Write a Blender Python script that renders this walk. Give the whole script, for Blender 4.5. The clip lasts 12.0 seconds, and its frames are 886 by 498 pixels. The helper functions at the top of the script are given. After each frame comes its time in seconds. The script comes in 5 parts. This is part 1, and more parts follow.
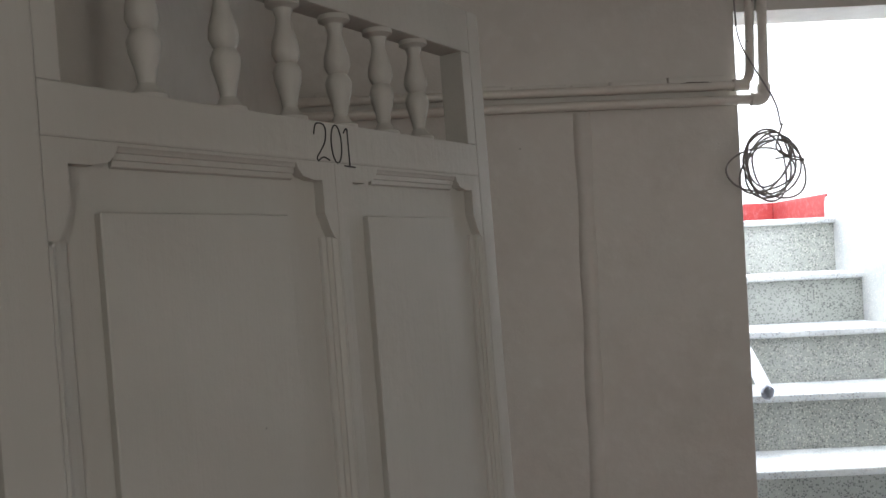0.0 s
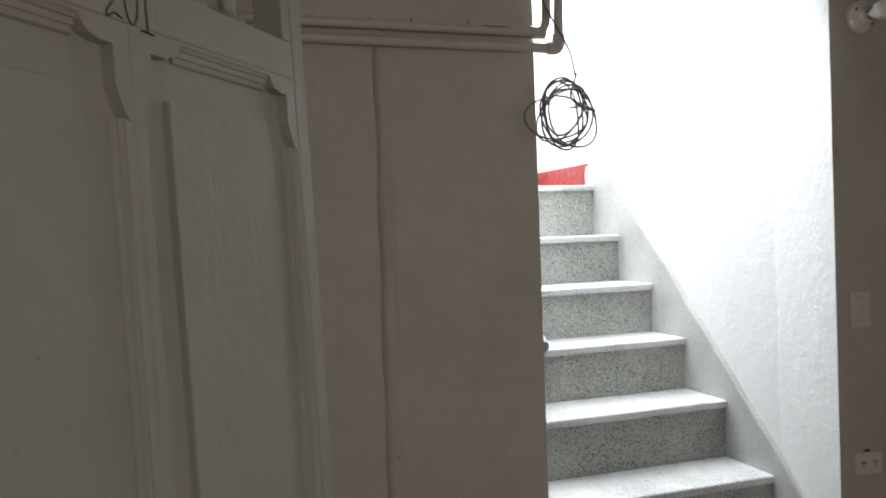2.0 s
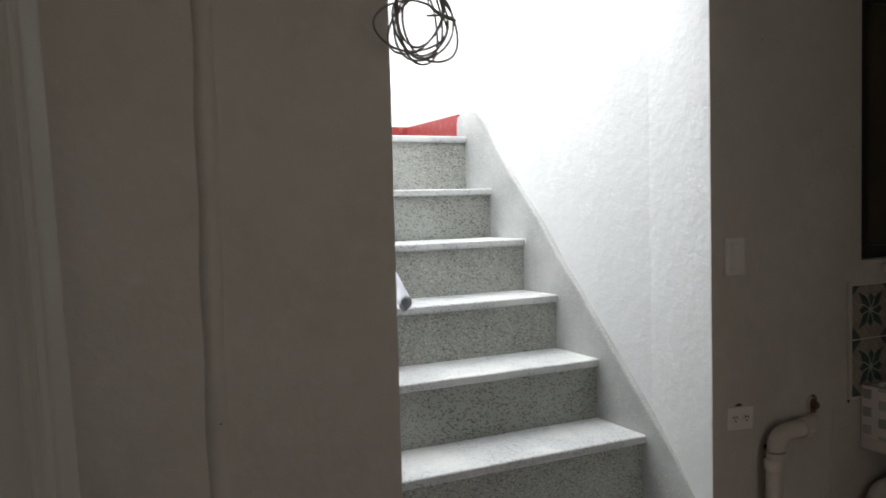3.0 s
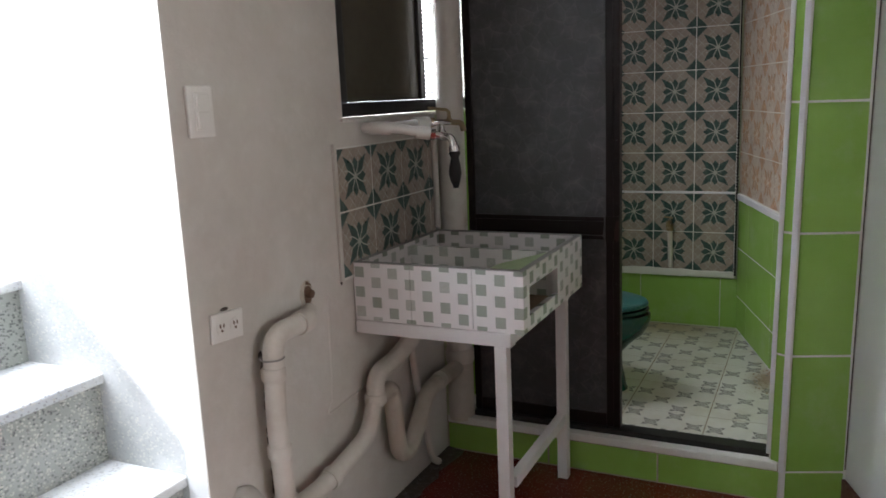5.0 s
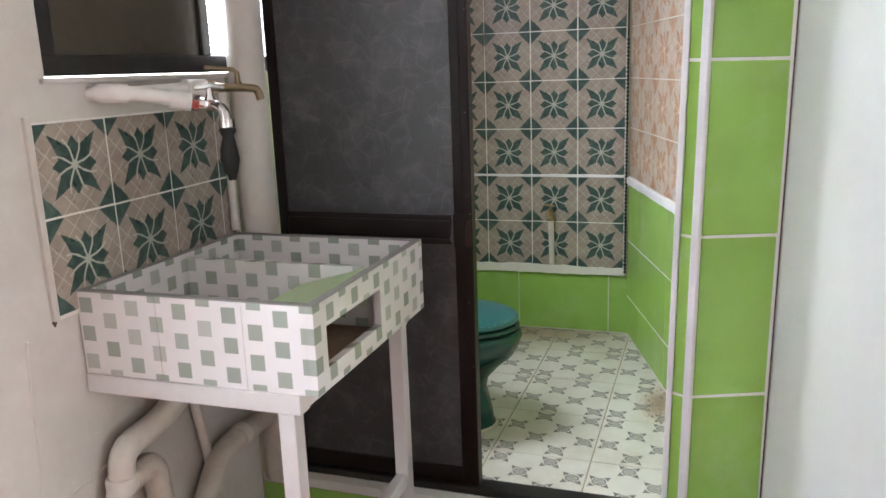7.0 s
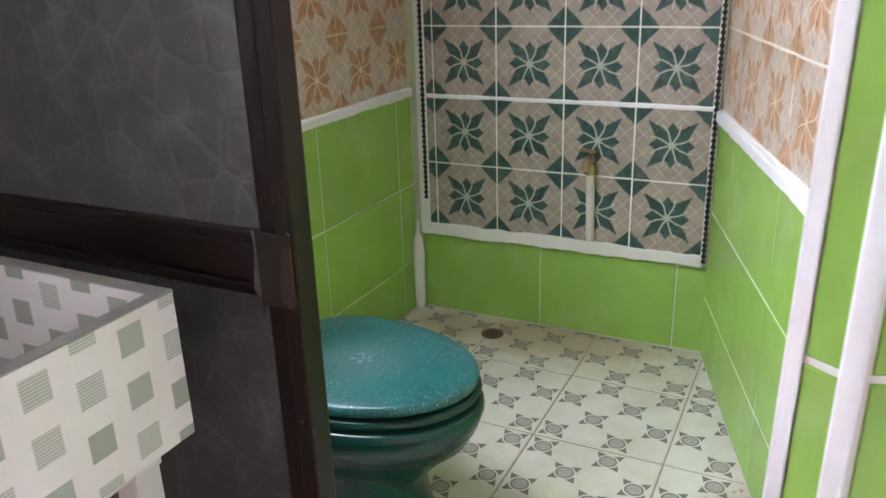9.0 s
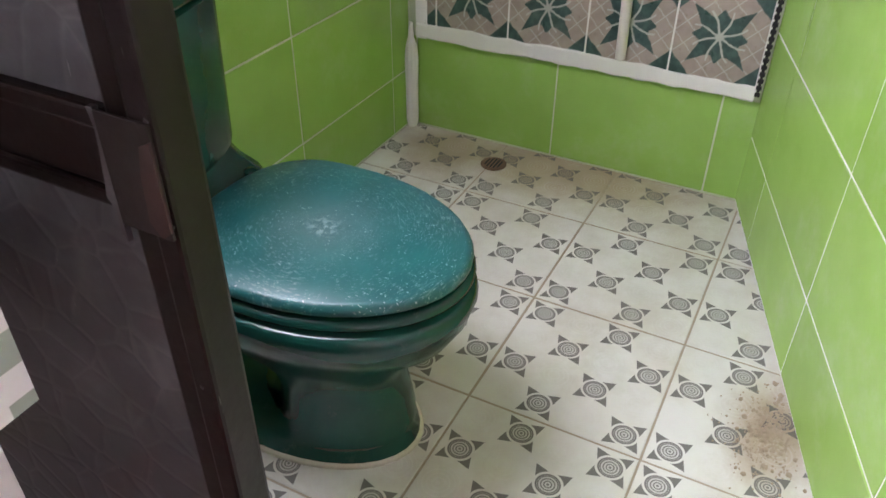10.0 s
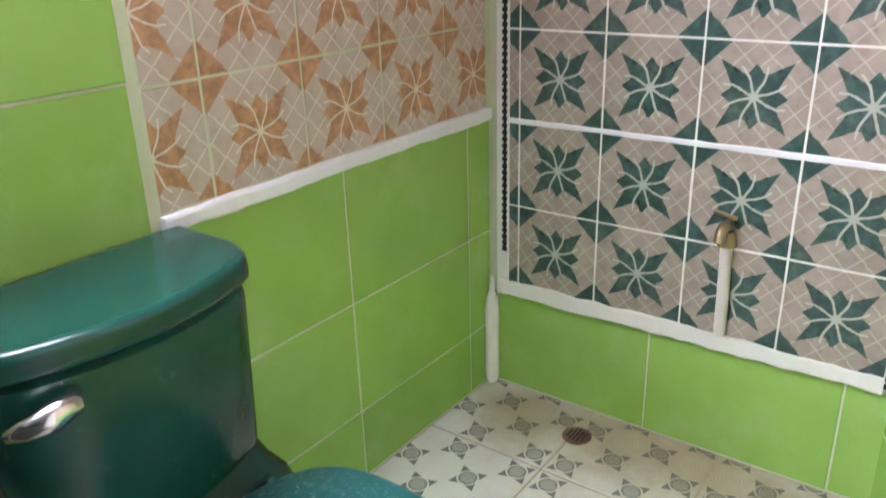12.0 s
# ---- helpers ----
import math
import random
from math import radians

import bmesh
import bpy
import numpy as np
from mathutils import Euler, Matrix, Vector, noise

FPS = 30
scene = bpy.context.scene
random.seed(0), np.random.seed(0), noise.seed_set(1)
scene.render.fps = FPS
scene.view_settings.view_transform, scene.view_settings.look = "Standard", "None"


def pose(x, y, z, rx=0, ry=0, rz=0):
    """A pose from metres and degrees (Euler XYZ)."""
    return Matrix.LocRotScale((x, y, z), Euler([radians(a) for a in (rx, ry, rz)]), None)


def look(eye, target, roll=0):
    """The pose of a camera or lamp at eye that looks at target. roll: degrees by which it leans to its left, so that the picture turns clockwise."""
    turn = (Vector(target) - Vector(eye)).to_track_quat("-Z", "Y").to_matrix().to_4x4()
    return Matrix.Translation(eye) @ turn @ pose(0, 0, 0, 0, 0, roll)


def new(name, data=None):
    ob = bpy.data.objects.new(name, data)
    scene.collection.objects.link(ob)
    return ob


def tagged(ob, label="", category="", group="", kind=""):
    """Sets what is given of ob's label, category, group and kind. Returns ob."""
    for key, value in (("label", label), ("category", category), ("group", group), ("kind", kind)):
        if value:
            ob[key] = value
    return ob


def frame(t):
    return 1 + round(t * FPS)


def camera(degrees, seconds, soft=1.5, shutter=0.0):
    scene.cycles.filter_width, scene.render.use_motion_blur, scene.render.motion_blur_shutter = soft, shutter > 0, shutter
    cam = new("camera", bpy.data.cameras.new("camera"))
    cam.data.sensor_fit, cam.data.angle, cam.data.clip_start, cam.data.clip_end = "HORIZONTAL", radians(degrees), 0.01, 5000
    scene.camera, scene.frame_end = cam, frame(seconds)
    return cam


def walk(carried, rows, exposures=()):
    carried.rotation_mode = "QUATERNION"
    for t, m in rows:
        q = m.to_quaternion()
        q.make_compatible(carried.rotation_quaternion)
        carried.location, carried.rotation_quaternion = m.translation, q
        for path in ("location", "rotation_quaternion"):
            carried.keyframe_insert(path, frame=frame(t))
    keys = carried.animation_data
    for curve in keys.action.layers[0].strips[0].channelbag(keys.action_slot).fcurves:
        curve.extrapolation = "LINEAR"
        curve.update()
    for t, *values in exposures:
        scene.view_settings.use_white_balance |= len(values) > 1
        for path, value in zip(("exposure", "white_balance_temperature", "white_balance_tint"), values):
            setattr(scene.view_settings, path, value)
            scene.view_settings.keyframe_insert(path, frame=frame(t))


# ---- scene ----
cam = camera(58.8, 12.0, shutter=0.2)
PATH = [
    (0, (-0.007, 0.063, 1.764), (-0.009, 2.063, 1.79), -2.7),
    (0.5, (-0.049, 0.094, 1.747), (0.003, 2.093, 1.788), -3.0),
    (1, (-0.081, 0.13, 1.739), (0.155, 2.116, 1.771), -2.3),
    (1.5, (-0.114, 0.182, 1.712), (0.314, 2.135, 1.738), -2.3),
    (1.9, (-0.113, 0.23, 1.676), (0.46, 2.146, 1.658), -2.2),
    (2, (-0.099, 0.243, 1.667), (0.509, 2.148, 1.623), -2.1),
    (2.5, (-0.033, 0.345, 1.614), (0.702, 2.203, 1.529), -1.7),
    (3, (0.096, 0.489, 1.54), (0.973, 2.283, 1.434), -1.5),
    (3.5, (0.183, 0.618, 1.471), (1.368, 2.223, 1.323), -1.1),
    (3.7, (0.203, 0.693, 1.469), (1.559, 2.153, 1.292), -0.9),
    (5.3, (0.668, 1.041, 1.346), (2.46, 1.807, 0.897), -2.3),
    (5.5, (0.719, 1.064, 1.336), (2.526, 1.76, 0.837), -1.7),
    (6, (0.857, 1.133, 1.332), (2.721, 1.651, 0.824), -1.7),
    (6.5, (1.046, 1.114, 1.309), (2.92, 1.598, 0.807), -2.5),
    (7, (1.329, 1.041, 1.312), (3.173, 1.674, 0.865), -2.1),
    (7.2, (1.431, 1.027, 1.304), (3.261, 1.707, 0.87), -2.3),
    (8.8, (2.49, 1.059, 1.235), (4.197, 1.901, 0.619), -2.1),
    (9, (2.593, 1.103, 1.22), (4.27, 1.948, 0.532), -1.9),
    (9.5, (2.805, 1.196, 1.2), (4.375, 2.006, 0.263), -0.1),
    (10, (2.934, 1.252, 1.169), (4.378, 1.989, -0.003), 0.4),
    (10.5, (3.052, 1.273, 1.138), (4.377, 2.072, -0.13), 1.2),
    (11, (3.133, 1.285, 1.174), (4.439, 2.166, -0.058), 1.9),
    (11.3, (3.141, 1.299, 1.188), (4.515, 2.247, 0.087), 1.8),
    (11.5, (3.157, 1.27, 1.203), (4.535, 2.297, 0.178), 0.5),
    (12, (3.189, 1.274, 1.243), (4.675, 2.385, 0.495), -1.7),
]
EXPOSURES = [(0.0, 0.5, 6400, 10), (0.5, 1.1, 6400, 10), (1.5, 0.52, 6400, 10), (2.0, 0.05, 6750, 10), (2.5, -0.1, 6850, 10), (3.0, -0.4, 6850, 10), (3.7, -0.36, 6750, 10), (5.3, 2.15, 6250, 12), (6.0, 2.58, 6250, 12), (7.0, 3.0, 6250, 13), (9.0, 3.35, 6150, 17), (9.5, 3.5, 6050, 27), (10.5, 3.3, 6200, 27), (11.5, 3.85, 6150, 22), (12.0, 3.97, 6000, 23)]
walk(cam, [(t, look(eye, target, roll)) for t, eye, target, roll in PATH], EXPOSURES)


# ---- world, lights, exposure ----
def area(name, m, sx, sy, power, color=(1, 1, 1)):
    lamp = bpy.data.lights.new(name, "AREA")
    lamp.shape, lamp.size, lamp.size_y, lamp.energy, lamp.color = "RECTANGLE", sx, sy, power, color
    ob = new(name, lamp)
    ob.matrix_world = m
    return ob


world = bpy.data.worlds.new("sky")
scene.world = world
world.use_nodes = True
_nt = world.node_tree
_bg = _nt.nodes["Background"]
_sky = _nt.nodes.new("ShaderNodeTexSky")
_sky.sky_type, _sky.sun_disc, _sky.sun_elevation, _sky.sun_rotation = "NISHITA", False, radians(55), radians(140)
_nt.links.new(_sky.outputs[0], _bg.inputs[0])
_bg.inputs[1].default_value = 0.1

# daylight through the skylight over the stairs and the bathroom's window, plus added fill
area("skylight_stairs", pose(1.25, 3.5, 4.55), 1.1, 2.4, 125, (0.93, 0.97, 1.0))
# fill added high over the landing, to spill into the hall; no known window
area("fill_lamp_stairs", look((1.25, 4.6, 3.75), (1.25, 2.2, 1.6)), 1.1, 1.1, 62, (0.93, 0.97, 1.0))
# two lamps added behind the walker to brighten hall and door, source unknown
area("fill_lamp_hall", look((0.3, -4.05, 1.45), (0.6, 1.5, 1.3)), 1.15, 1.3, 17, (1.0, 0.975, 0.92))
area("fill_lamp_hall_east", look((1.91, -1.2, 1.55), (0.4, 1.4, 1.3)), 0.9, 1.2, 6, (1.0, 0.975, 0.92))
area("window_light_bath", look((3.49, 2.262, 1.76), (3.6, 1.2, 0.2)), 0.46, 0.76, 1.45, (0.95, 0.98, 1.0)).data.spread = radians(135)


# ---- helpers ----
def obj(name, bm, mat, parent=None, smooth=False, recalc=True):
    me = bpy.data.meshes.new(name)
    if recalc:
        bmesh.ops.recalc_face_normals(bm, faces=bm.faces)
    bm.to_mesh(me)
    bm.free()
    if smooth:
        for p in me.polygons:
            p.use_smooth = True
    me.materials.append(mat)
    ob = new(name, me)
    if parent is not None:
        ob.parent = parent
    return ob


def part(name, bm, mat, parent, label="", smooth=False):
    ob = obj(name, bm, mat, parent, smooth)
    if label:
        ob["label"] = label
    return ob


def thing(name, label, category, group="", at=(0, 0, 0), rz=0):
    ob = new(name)
    ob.empty_display_size = 0.05
    ob.matrix_world = pose(*at, 0, 0, rz)
    return tagged(ob, label, category, group)


def structure(ob, label, category="wall"):
    return tagged(ob, label, category, kind="structure")


def box(bm, x0, x1, y0, y1, z0, z1, bevel=0.0, seg=2, m=None):
    vs = [bm.verts.new(v) for v in ((x0, y0, z0), (x1, y0, z0), (x1, y1, z0), (x0, y1, z0), (x0, y0, z1), (x1, y0, z1), (x1, y1, z1), (x0, y1, z1))]
    fs = [bm.faces.new([vs[i] for i in f]) for f in ((3, 2, 1, 0), (4, 5, 6, 7), (0, 1, 5, 4), (1, 2, 6, 5), (2, 3, 7, 6), (3, 0, 4, 7))]
    if m is not None:
        for v in vs:
            v.co = m @ v.co
    if bevel:
        es = list({e for f in fs for e in f.edges})
        bmesh.ops.bevel(bm, geom=es, offset=bevel, segments=seg, affect="EDGES", profile=0.6)
    return bm


def B(x0, x1, y0, y1, z0, z1, bevel=0.0, seg=2, m=None):
    return box(bmesh.new(), x0, x1, y0, y1, z0, z1, bevel, seg, m)


def prism(pts, z0, z1, axis="z", bm=None):
    """A solid from a closed outline, drawn out along an axis."""
    bm = bm or bmesh.new()
    put = {"z": lambda a, b, c: (a, b, c), "y": lambda a, b, c: (a, c, b), "x": lambda a, b, c: (c, a, b)}[axis]
    lo = [bm.verts.new(put(a, b, z0)) for a, b in pts]
    hi = [bm.verts.new(put(a, b, z1)) for a, b in pts]
    bm.faces.new(lo)
    bm.faces.new(hi)
    n = len(pts)
    for i in range(n):
        bm.faces.new((lo[i], lo[(i + 1) % n], hi[(i + 1) % n], hi[i]))
    return bm


def lathe(profile, n=24, bm=None, m=None, close=True):
    """Turned solid: (radius, z) from bottom to top."""
    bm = bm or bmesh.new()
    rings = []
    for r, z in profile:
        ring = [bm.verts.new((r * math.cos(a), r * math.sin(a), z)) for a in (2 * math.pi * i / n for i in range(n))]
        rings.append(ring)
    for a, b in zip(rings, rings[1:]):
        for i in range(n):
            bm.faces.new((a[i], a[(i + 1) % n], b[(i + 1) % n], b[i]))
    if close:
        bm.faces.new(rings[0][::-1])
        bm.faces.new(rings[-1])
    if m is not None:
        for ring in rings:
            for v in ring:
                v.co = m @ v.co
    return bm


def rounded(pts, r, n=6):
    """Path through pts with its corners rounded."""
    pts = [Vector(p) for p in pts]
    out = [pts[0]]
    for a, b, c in zip(pts, pts[1:], pts[2:]):
        d = min(r, (a - b).length * 0.49, (c - b).length * 0.49)
        p, q = b + (a - b).normalized() * d, b + (c - b).normalized() * d
        for i in range(n + 1):
            t = i / n
            out.append((1 - t) ** 2 * p + 2 * t * (1 - t) * b + t * t * q)
    out.append(pts[-1])
    return out


def tube(path, radius, n=14, bm=None, closed=False):
    """A round tube along a path; radius may be a list, one for each point."""
    bm = bm or bmesh.new()
    path = [Vector(p) for p in path]
    k = len(path)
    rad = radius if isinstance(radius, (list, tuple)) else [radius] * k
    up, rings = None, []
    for i, p in enumerate(path):
        a = path[(i - 1) % k] if closed else path[max(i - 1, 0)]
        b = path[(i + 1) % k] if closed else path[min(i + 1, k - 1)]
        d = (b - a).normalized()
        if up is None:
            up = d.orthogonal().normalized()
        up = (up - d * up.dot(d)).normalized()
        side = d.cross(up)
        rings.append([bm.verts.new(p + rad[i] * (math.cos(t) * up + math.sin(t) * side)) for t in (2 * math.pi * j / n for j in range(n))])
    pairs = list(zip(rings, rings[1:])) + ([(rings[-1], rings[0])] if closed else [])
    for a, b in pairs:
        for j in range(n):
            bm.faces.new((a[j], a[(j + 1) % n], b[(j + 1) % n], b[j]))
    if not closed:
        bm.faces.new(rings[0][::-1])
        bm.faces.new(rings[-1])
    return bm


def bend(ob, angle=40):
    """Smooth shading but for the sharp edges."""
    me = ob.data
    bm = bmesh.new()
    bm.from_mesh(me)
    for f in bm.faces:
        f.smooth = True
    for e in bm.edges:
        e.smooth = len(e.link_faces) == 2 and e.calc_face_angle(0) < radians(angle)
    bm.to_mesh(me)
    bm.free()
    return ob


# ---- materials ----
class Nodes:
    """A short way to write node materials."""

    def __init__(self, name):
        self.mat = bpy.data.materials.new(name)
        self.mat.use_nodes = True
        self.nt = self.mat.node_tree
        self.bsdf = self.nt.nodes["Principled BSDF"]
        self.tc = self.nt.nodes.new("ShaderNodeTexCoord")

    def link(self, a, b):
        if hasattr(a, "links"):
            self.nt.links.new(a, b)
        else:
            b.default_value = a if not isinstance(a, tuple) or len(a) == len(b.default_value) else (*a, 1)

    def m(self, op, a, b=0.0, c=0.0):
        n = self.nt.nodes.new("ShaderNodeMath")
        n.operation = op
        for v, s in zip((a, b, c), n.inputs):
            self.link(v, s)
        return n.outputs[0]

    def xyz(self, v):
        n = self.nt.nodes.new("ShaderNodeSeparateXYZ")
        self.link(v, n.inputs[0])
        return n.outputs

    def mix(self, f, a, b, kind="MIX"):
        n = self.nt.nodes.new("ShaderNodeMix")
        n.data_type, n.blend_type = "RGBA", kind
        self.link(f, n.inputs[0])
        self.link(a, n.inputs[6])
        self.link(b, n.inputs[7])
        return n.outputs[2]

    def noise(self, scale, detail=4.0, rough=0.55, vec=None, dist=0.0):
        n = self.nt.nodes.new("ShaderNodeTexNoise")
        n.inputs["Scale"].default_value, n.inputs["Detail"].default_value = scale, detail
        n.inputs["Roughness"].default_value, n.inputs["Distortion"].default_value = rough, dist
        self.link(vec if vec is not None else self.tc.outputs["Object"], n.inputs["Vector"])
        return n.outputs["Fac"]

    def voronoi(self, scale, feature="F1", vec=None, out="Distance"):
        n = self.nt.nodes.new("ShaderNodeTexVoronoi")
        n.feature = feature
        n.inputs["Scale"].default_value = scale
        self.link(vec if vec is not None else self.tc.outputs["Object"], n.inputs["Vector"])
        return n.outputs[out]

    def ramp(self, f, *stops):
        n = self.nt.nodes.new("ShaderNodeValToRGB")
        e = n.color_ramp.elements
        while len(e) < len(stops):
            e.new(0.5)
        for k, (p, c) in zip(e, stops):
            k.position = p
            k.color = (c, c, c, 1) if not isinstance(c, tuple) else (*c, 1)
        self.link(f, n.inputs[0])
        return n.outputs[0]

    def step(self, f, lo, hi):
        n = self.nt.nodes.new("ShaderNodeMapRange")
        n.interpolation_type = "SMOOTHSTEP"
        for v, s in zip((f, lo, hi), (n.inputs[0], n.inputs[1], n.inputs[2])):
            self.link(v, s)
        return n.outputs[0]

    def random(self):
        return self.nt.nodes.new("ShaderNodeObjectInfo").outputs["Random"]

    def place(self):
        return self.nt.nodes.new("ShaderNodeNewGeometry").outputs["Position"]

    def noise_warp(self, scale, amount, stretched=(1.0, 1.0, 1.0)):
        """Coordinates bent by a noise and drawn out."""
        n = self.nt.nodes.new("ShaderNodeTexNoise")
        n.inputs["Scale"].default_value = scale
        self.link(self.tc.outputs["Object"], n.inputs["Vector"])
        v = self.nt.nodes.new("ShaderNodeVectorMath")
        v.operation = "MULTIPLY_ADD"
        self.link(n.outputs["Color"], v.inputs[0])
        v.inputs[1].default_value = (amount, amount, amount)
        self.link(self.stretch(*stretched), v.inputs[2])
        return v.outputs[0]

    def stretch(self, x, y, z):
        n = self.nt.nodes.new("ShaderNodeMapping")
        n.inputs["Scale"].default_value = (x, y, z)
        self.link(self.tc.outputs["Object"], n.inputs[0])
        return n.outputs[0]

    def bump(self, height, strength=0.3, distance=0.01):
        n = self.nt.nodes.new("ShaderNodeBump")
        n.inputs["Strength"].default_value, n.inputs["Distance"].default_value = strength, distance
        self.link(height, n.inputs["Height"])
        self.link(n.outputs[0], self.bsdf.inputs["Normal"])
        return self

    def done(self, color, rough=0.6, metal=0.0, spec=None):
        self.link(color, self.bsdf.inputs["Base Color"])
        self.link(rough, self.bsdf.inputs["Roughness"])
        self.bsdf.inputs["Metallic"].default_value = metal
        if spec is not None:
            self.bsdf.inputs["Specular IOR Level"].default_value = spec
        return self.mat


def painted(name, base, dirt, rough=0.55, grain=26.0, amount=0.5, relief=0.25, spots=True):
    """Old paint on plaster or wood: soft stains, small scuffs, a faint brush relief."""
    k = Nodes(name)
    big, mid, fine = k.noise(1.6, 5, 0.6), k.noise(7, 5, 0.65), k.noise(grain, 6, 0.6)
    f = k.m("MULTIPLY", k.step(k.m("ADD", k.m("MULTIPLY", big, 0.6), k.m("MULTIPLY", mid, 0.4)), 0.42, 0.72), amount)
    col = k.mix(f, base, dirt)
    col = k.mix(k.m("MULTIPLY", k.step(fine, 0.45, 0.8), 0.12), col, (0.9, 0.9, 0.88))
    if spots:
        spot = k.step(k.voronoi(9.0), 0.035, 0.02)
        chance = k.step(k.noise(5.0, 2), 0.56, 0.6)
        col = k.mix(k.m("MULTIPLY", k.m("MULTIPLY", spot, chance), 0.7), col, (0.12, 0.1, 0.08))
    flake = k.m("MULTIPLY", k.step(k.noise(11, 7, 0.7), 0.57, 0.585), k.step(k.noise(1.1, 3), 0.5, 0.6))
    col = k.mix(k.m("MULTIPLY", flake, 0.10), col, dirt)
    k.bump(k.m("SUBTRACT", k.m("ADD", k.m("MULTIPLY", mid, 1.0), k.m("MULTIPLY", fine, 0.35)), k.m("MULTIPLY", flake, 0.25)), relief, 0.012)
    return k.done(col, k.m("ADD", rough - 0.08, k.m("MULTIPLY", fine, 0.16)))


WALL = painted("hall_wall_paint", (0.62, 0.588, 0.54), (0.46, 0.42, 0.37), 0.5, 22, 0.55, 0.35)
WHITE = painted("white_wall_paint", (0.76, 0.77, 0.75), (0.68, 0.69, 0.67), 0.4, 18, 0.4, 0.2)
STAIRWALL = painted("stair_wall_paint", (0.8, 0.81, 0.82), (0.72, 0.73, 0.74), 0.45, 20, 0.4, 0.5, False)
CEIL = painted("ceiling_paint", (0.7, 0.69, 0.67), (0.6, 0.58, 0.55), 0.7, 20, 0.4, 0.2, False)
PIPE = painted("painted_pipe", (0.68, 0.64, 0.58), (0.42, 0.36, 0.29), 0.4, 40, 0.55, 0.15)
STEEL = painted("white_steel_paint", (0.72, 0.7, 0.69), (0.5, 0.46, 0.42), 0.35, 40, 0.4, 0.12)
PVC = painted("white_plastic", (0.78, 0.76, 0.72), (0.62, 0.58, 0.52), 0.35, 40, 0.3, 0.05, False)
BATHGROUT = painted("dirty_floor_grout", (0.42, 0.35, 0.26), (0.26, 0.2, 0.13), 0.85, 60, 0.7, 0.3, False)
TRAPPAINT = painted("stained_trap_paint", (0.6, 0.545, 0.465), (0.17, 0.1, 0.05), 0.55, 30, 0.8, 0.5)
PALEGROUT = painted("greenish_cream_grout", (0.55, 0.6, 0.4), (0.42, 0.46, 0.27), 0.8, 60, 0.5, 0.3, False)
GROUT = painted("white_grout", (0.76, 0.75, 0.7), (0.6, 0.56, 0.48), 0.8, 60, 0.4, 0.3, False)


def wood_paint():
    k = Nodes("door_paint")
    v = k.stretch(1, 1, 0.06)
    grain, big, fine = k.noise(70, 5, 0.6, v), k.noise(2.2, 4), k.noise(60, 5)
    col = k.mix(k.m("MULTIPLY", k.step(big, 0.4, 0.75), 0.4), (0.46, 0.445, 0.405), (0.36, 0.34, 0.3))
    col = k.mix(k.m("MULTIPLY", k.step(grain, 0.5, 0.8), 0.06), col, (0.66, 0.65, 0.61))
    dots = k.m("MULTIPLY", k.step(k.voronoi(14), 0.045, 0.02), k.step(k.noise(6, 2), 0.57, 0.61))
    col = k.mix(k.m("MULTIPLY", dots, 0.8), col, (0.1, 0.09, 0.075))
    k.bump(k.m("ADD", k.m("MULTIPLY", grain, 0.5), k.m("MULTIPLY", fine, 0.6)), 0.28, 0.006)
    return k.done(col, 0.5)


DOORPAINT = wood_paint()


def red_floor():
    k = Nodes("red_floor_paint")
    a, b, f = k.noise(1.3, 5, 0.6), k.noise(9, 6, 0.7), k.noise(120, 3)
    col = k.mix(k.step(a, 0.35, 0.7), (0.11, 0.014, 0.01), (0.17, 0.024, 0.015))
    col = k.mix(k.m("MULTIPLY", k.step(b, 0.5, 0.8), 0.3), col, (0.05, 0.011, 0.009))
    col = k.mix(k.m("MULTIPLY", k.step(f, 0.66, 0.8), 0.08), col, (0.2, 0.1, 0.08))
    k.bump(k.noise(5, 3), 0.05, 0.006)
    return k.done(col, k.m("ADD", 0.2, k.m("MULTIPLY", f, 0.12)))


DIRT = painted("dark_grime", (0.075, 0.055, 0.042), (0.03, 0.022, 0.018), 0.9, 50, 0.8, 0.5, False)
REDFLOOR = red_floor()


def terrazzo(name, base, speck, blotch):
    k = Nodes(name)
    small = k.voronoi(150, "F1", None, "Color")
    near = k.voronoi(150)
    pick = k.xyz(small)
    dark = k.m("MULTIPLY", k.step(pick[0], 0.62, 0.66), k.step(near, 0.62, 0.45))
    pale = k.m("MULTIPLY", k.step(pick[1], 0.7, 0.74), k.step(near, 0.5, 0.4))
    col = k.mix(k.m("MULTIPLY", dark, 0.75), base, speck)
    col = k.mix(k.m("MULTIPLY", pale, 0.6), col, (0.62, 0.6, 0.52))
    blot = k.noise(4, 5, 0.65)
    col = k.mix(k.m("MULTIPLY", k.step(blot, 0.35, 0.7), blotch), col, (0.68, 0.69, 0.68))
    k.bump(k.noise(50, 4), 0.15, 0.004)
    return k.done(col, 0.55)


# treads get a paler base and stronger pale blotches than risers
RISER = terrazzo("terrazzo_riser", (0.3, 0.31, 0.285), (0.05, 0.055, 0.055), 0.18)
TREAD = terrazzo("terrazzo_tread_blotchy", (0.5, 0.52, 0.54), (0.22, 0.22, 0.22), 0.8)
SKIRT = terrazzo("cement_skirting", (0.4, 0.41, 0.41), (0.33, 0.34, 0.34), 0.4)


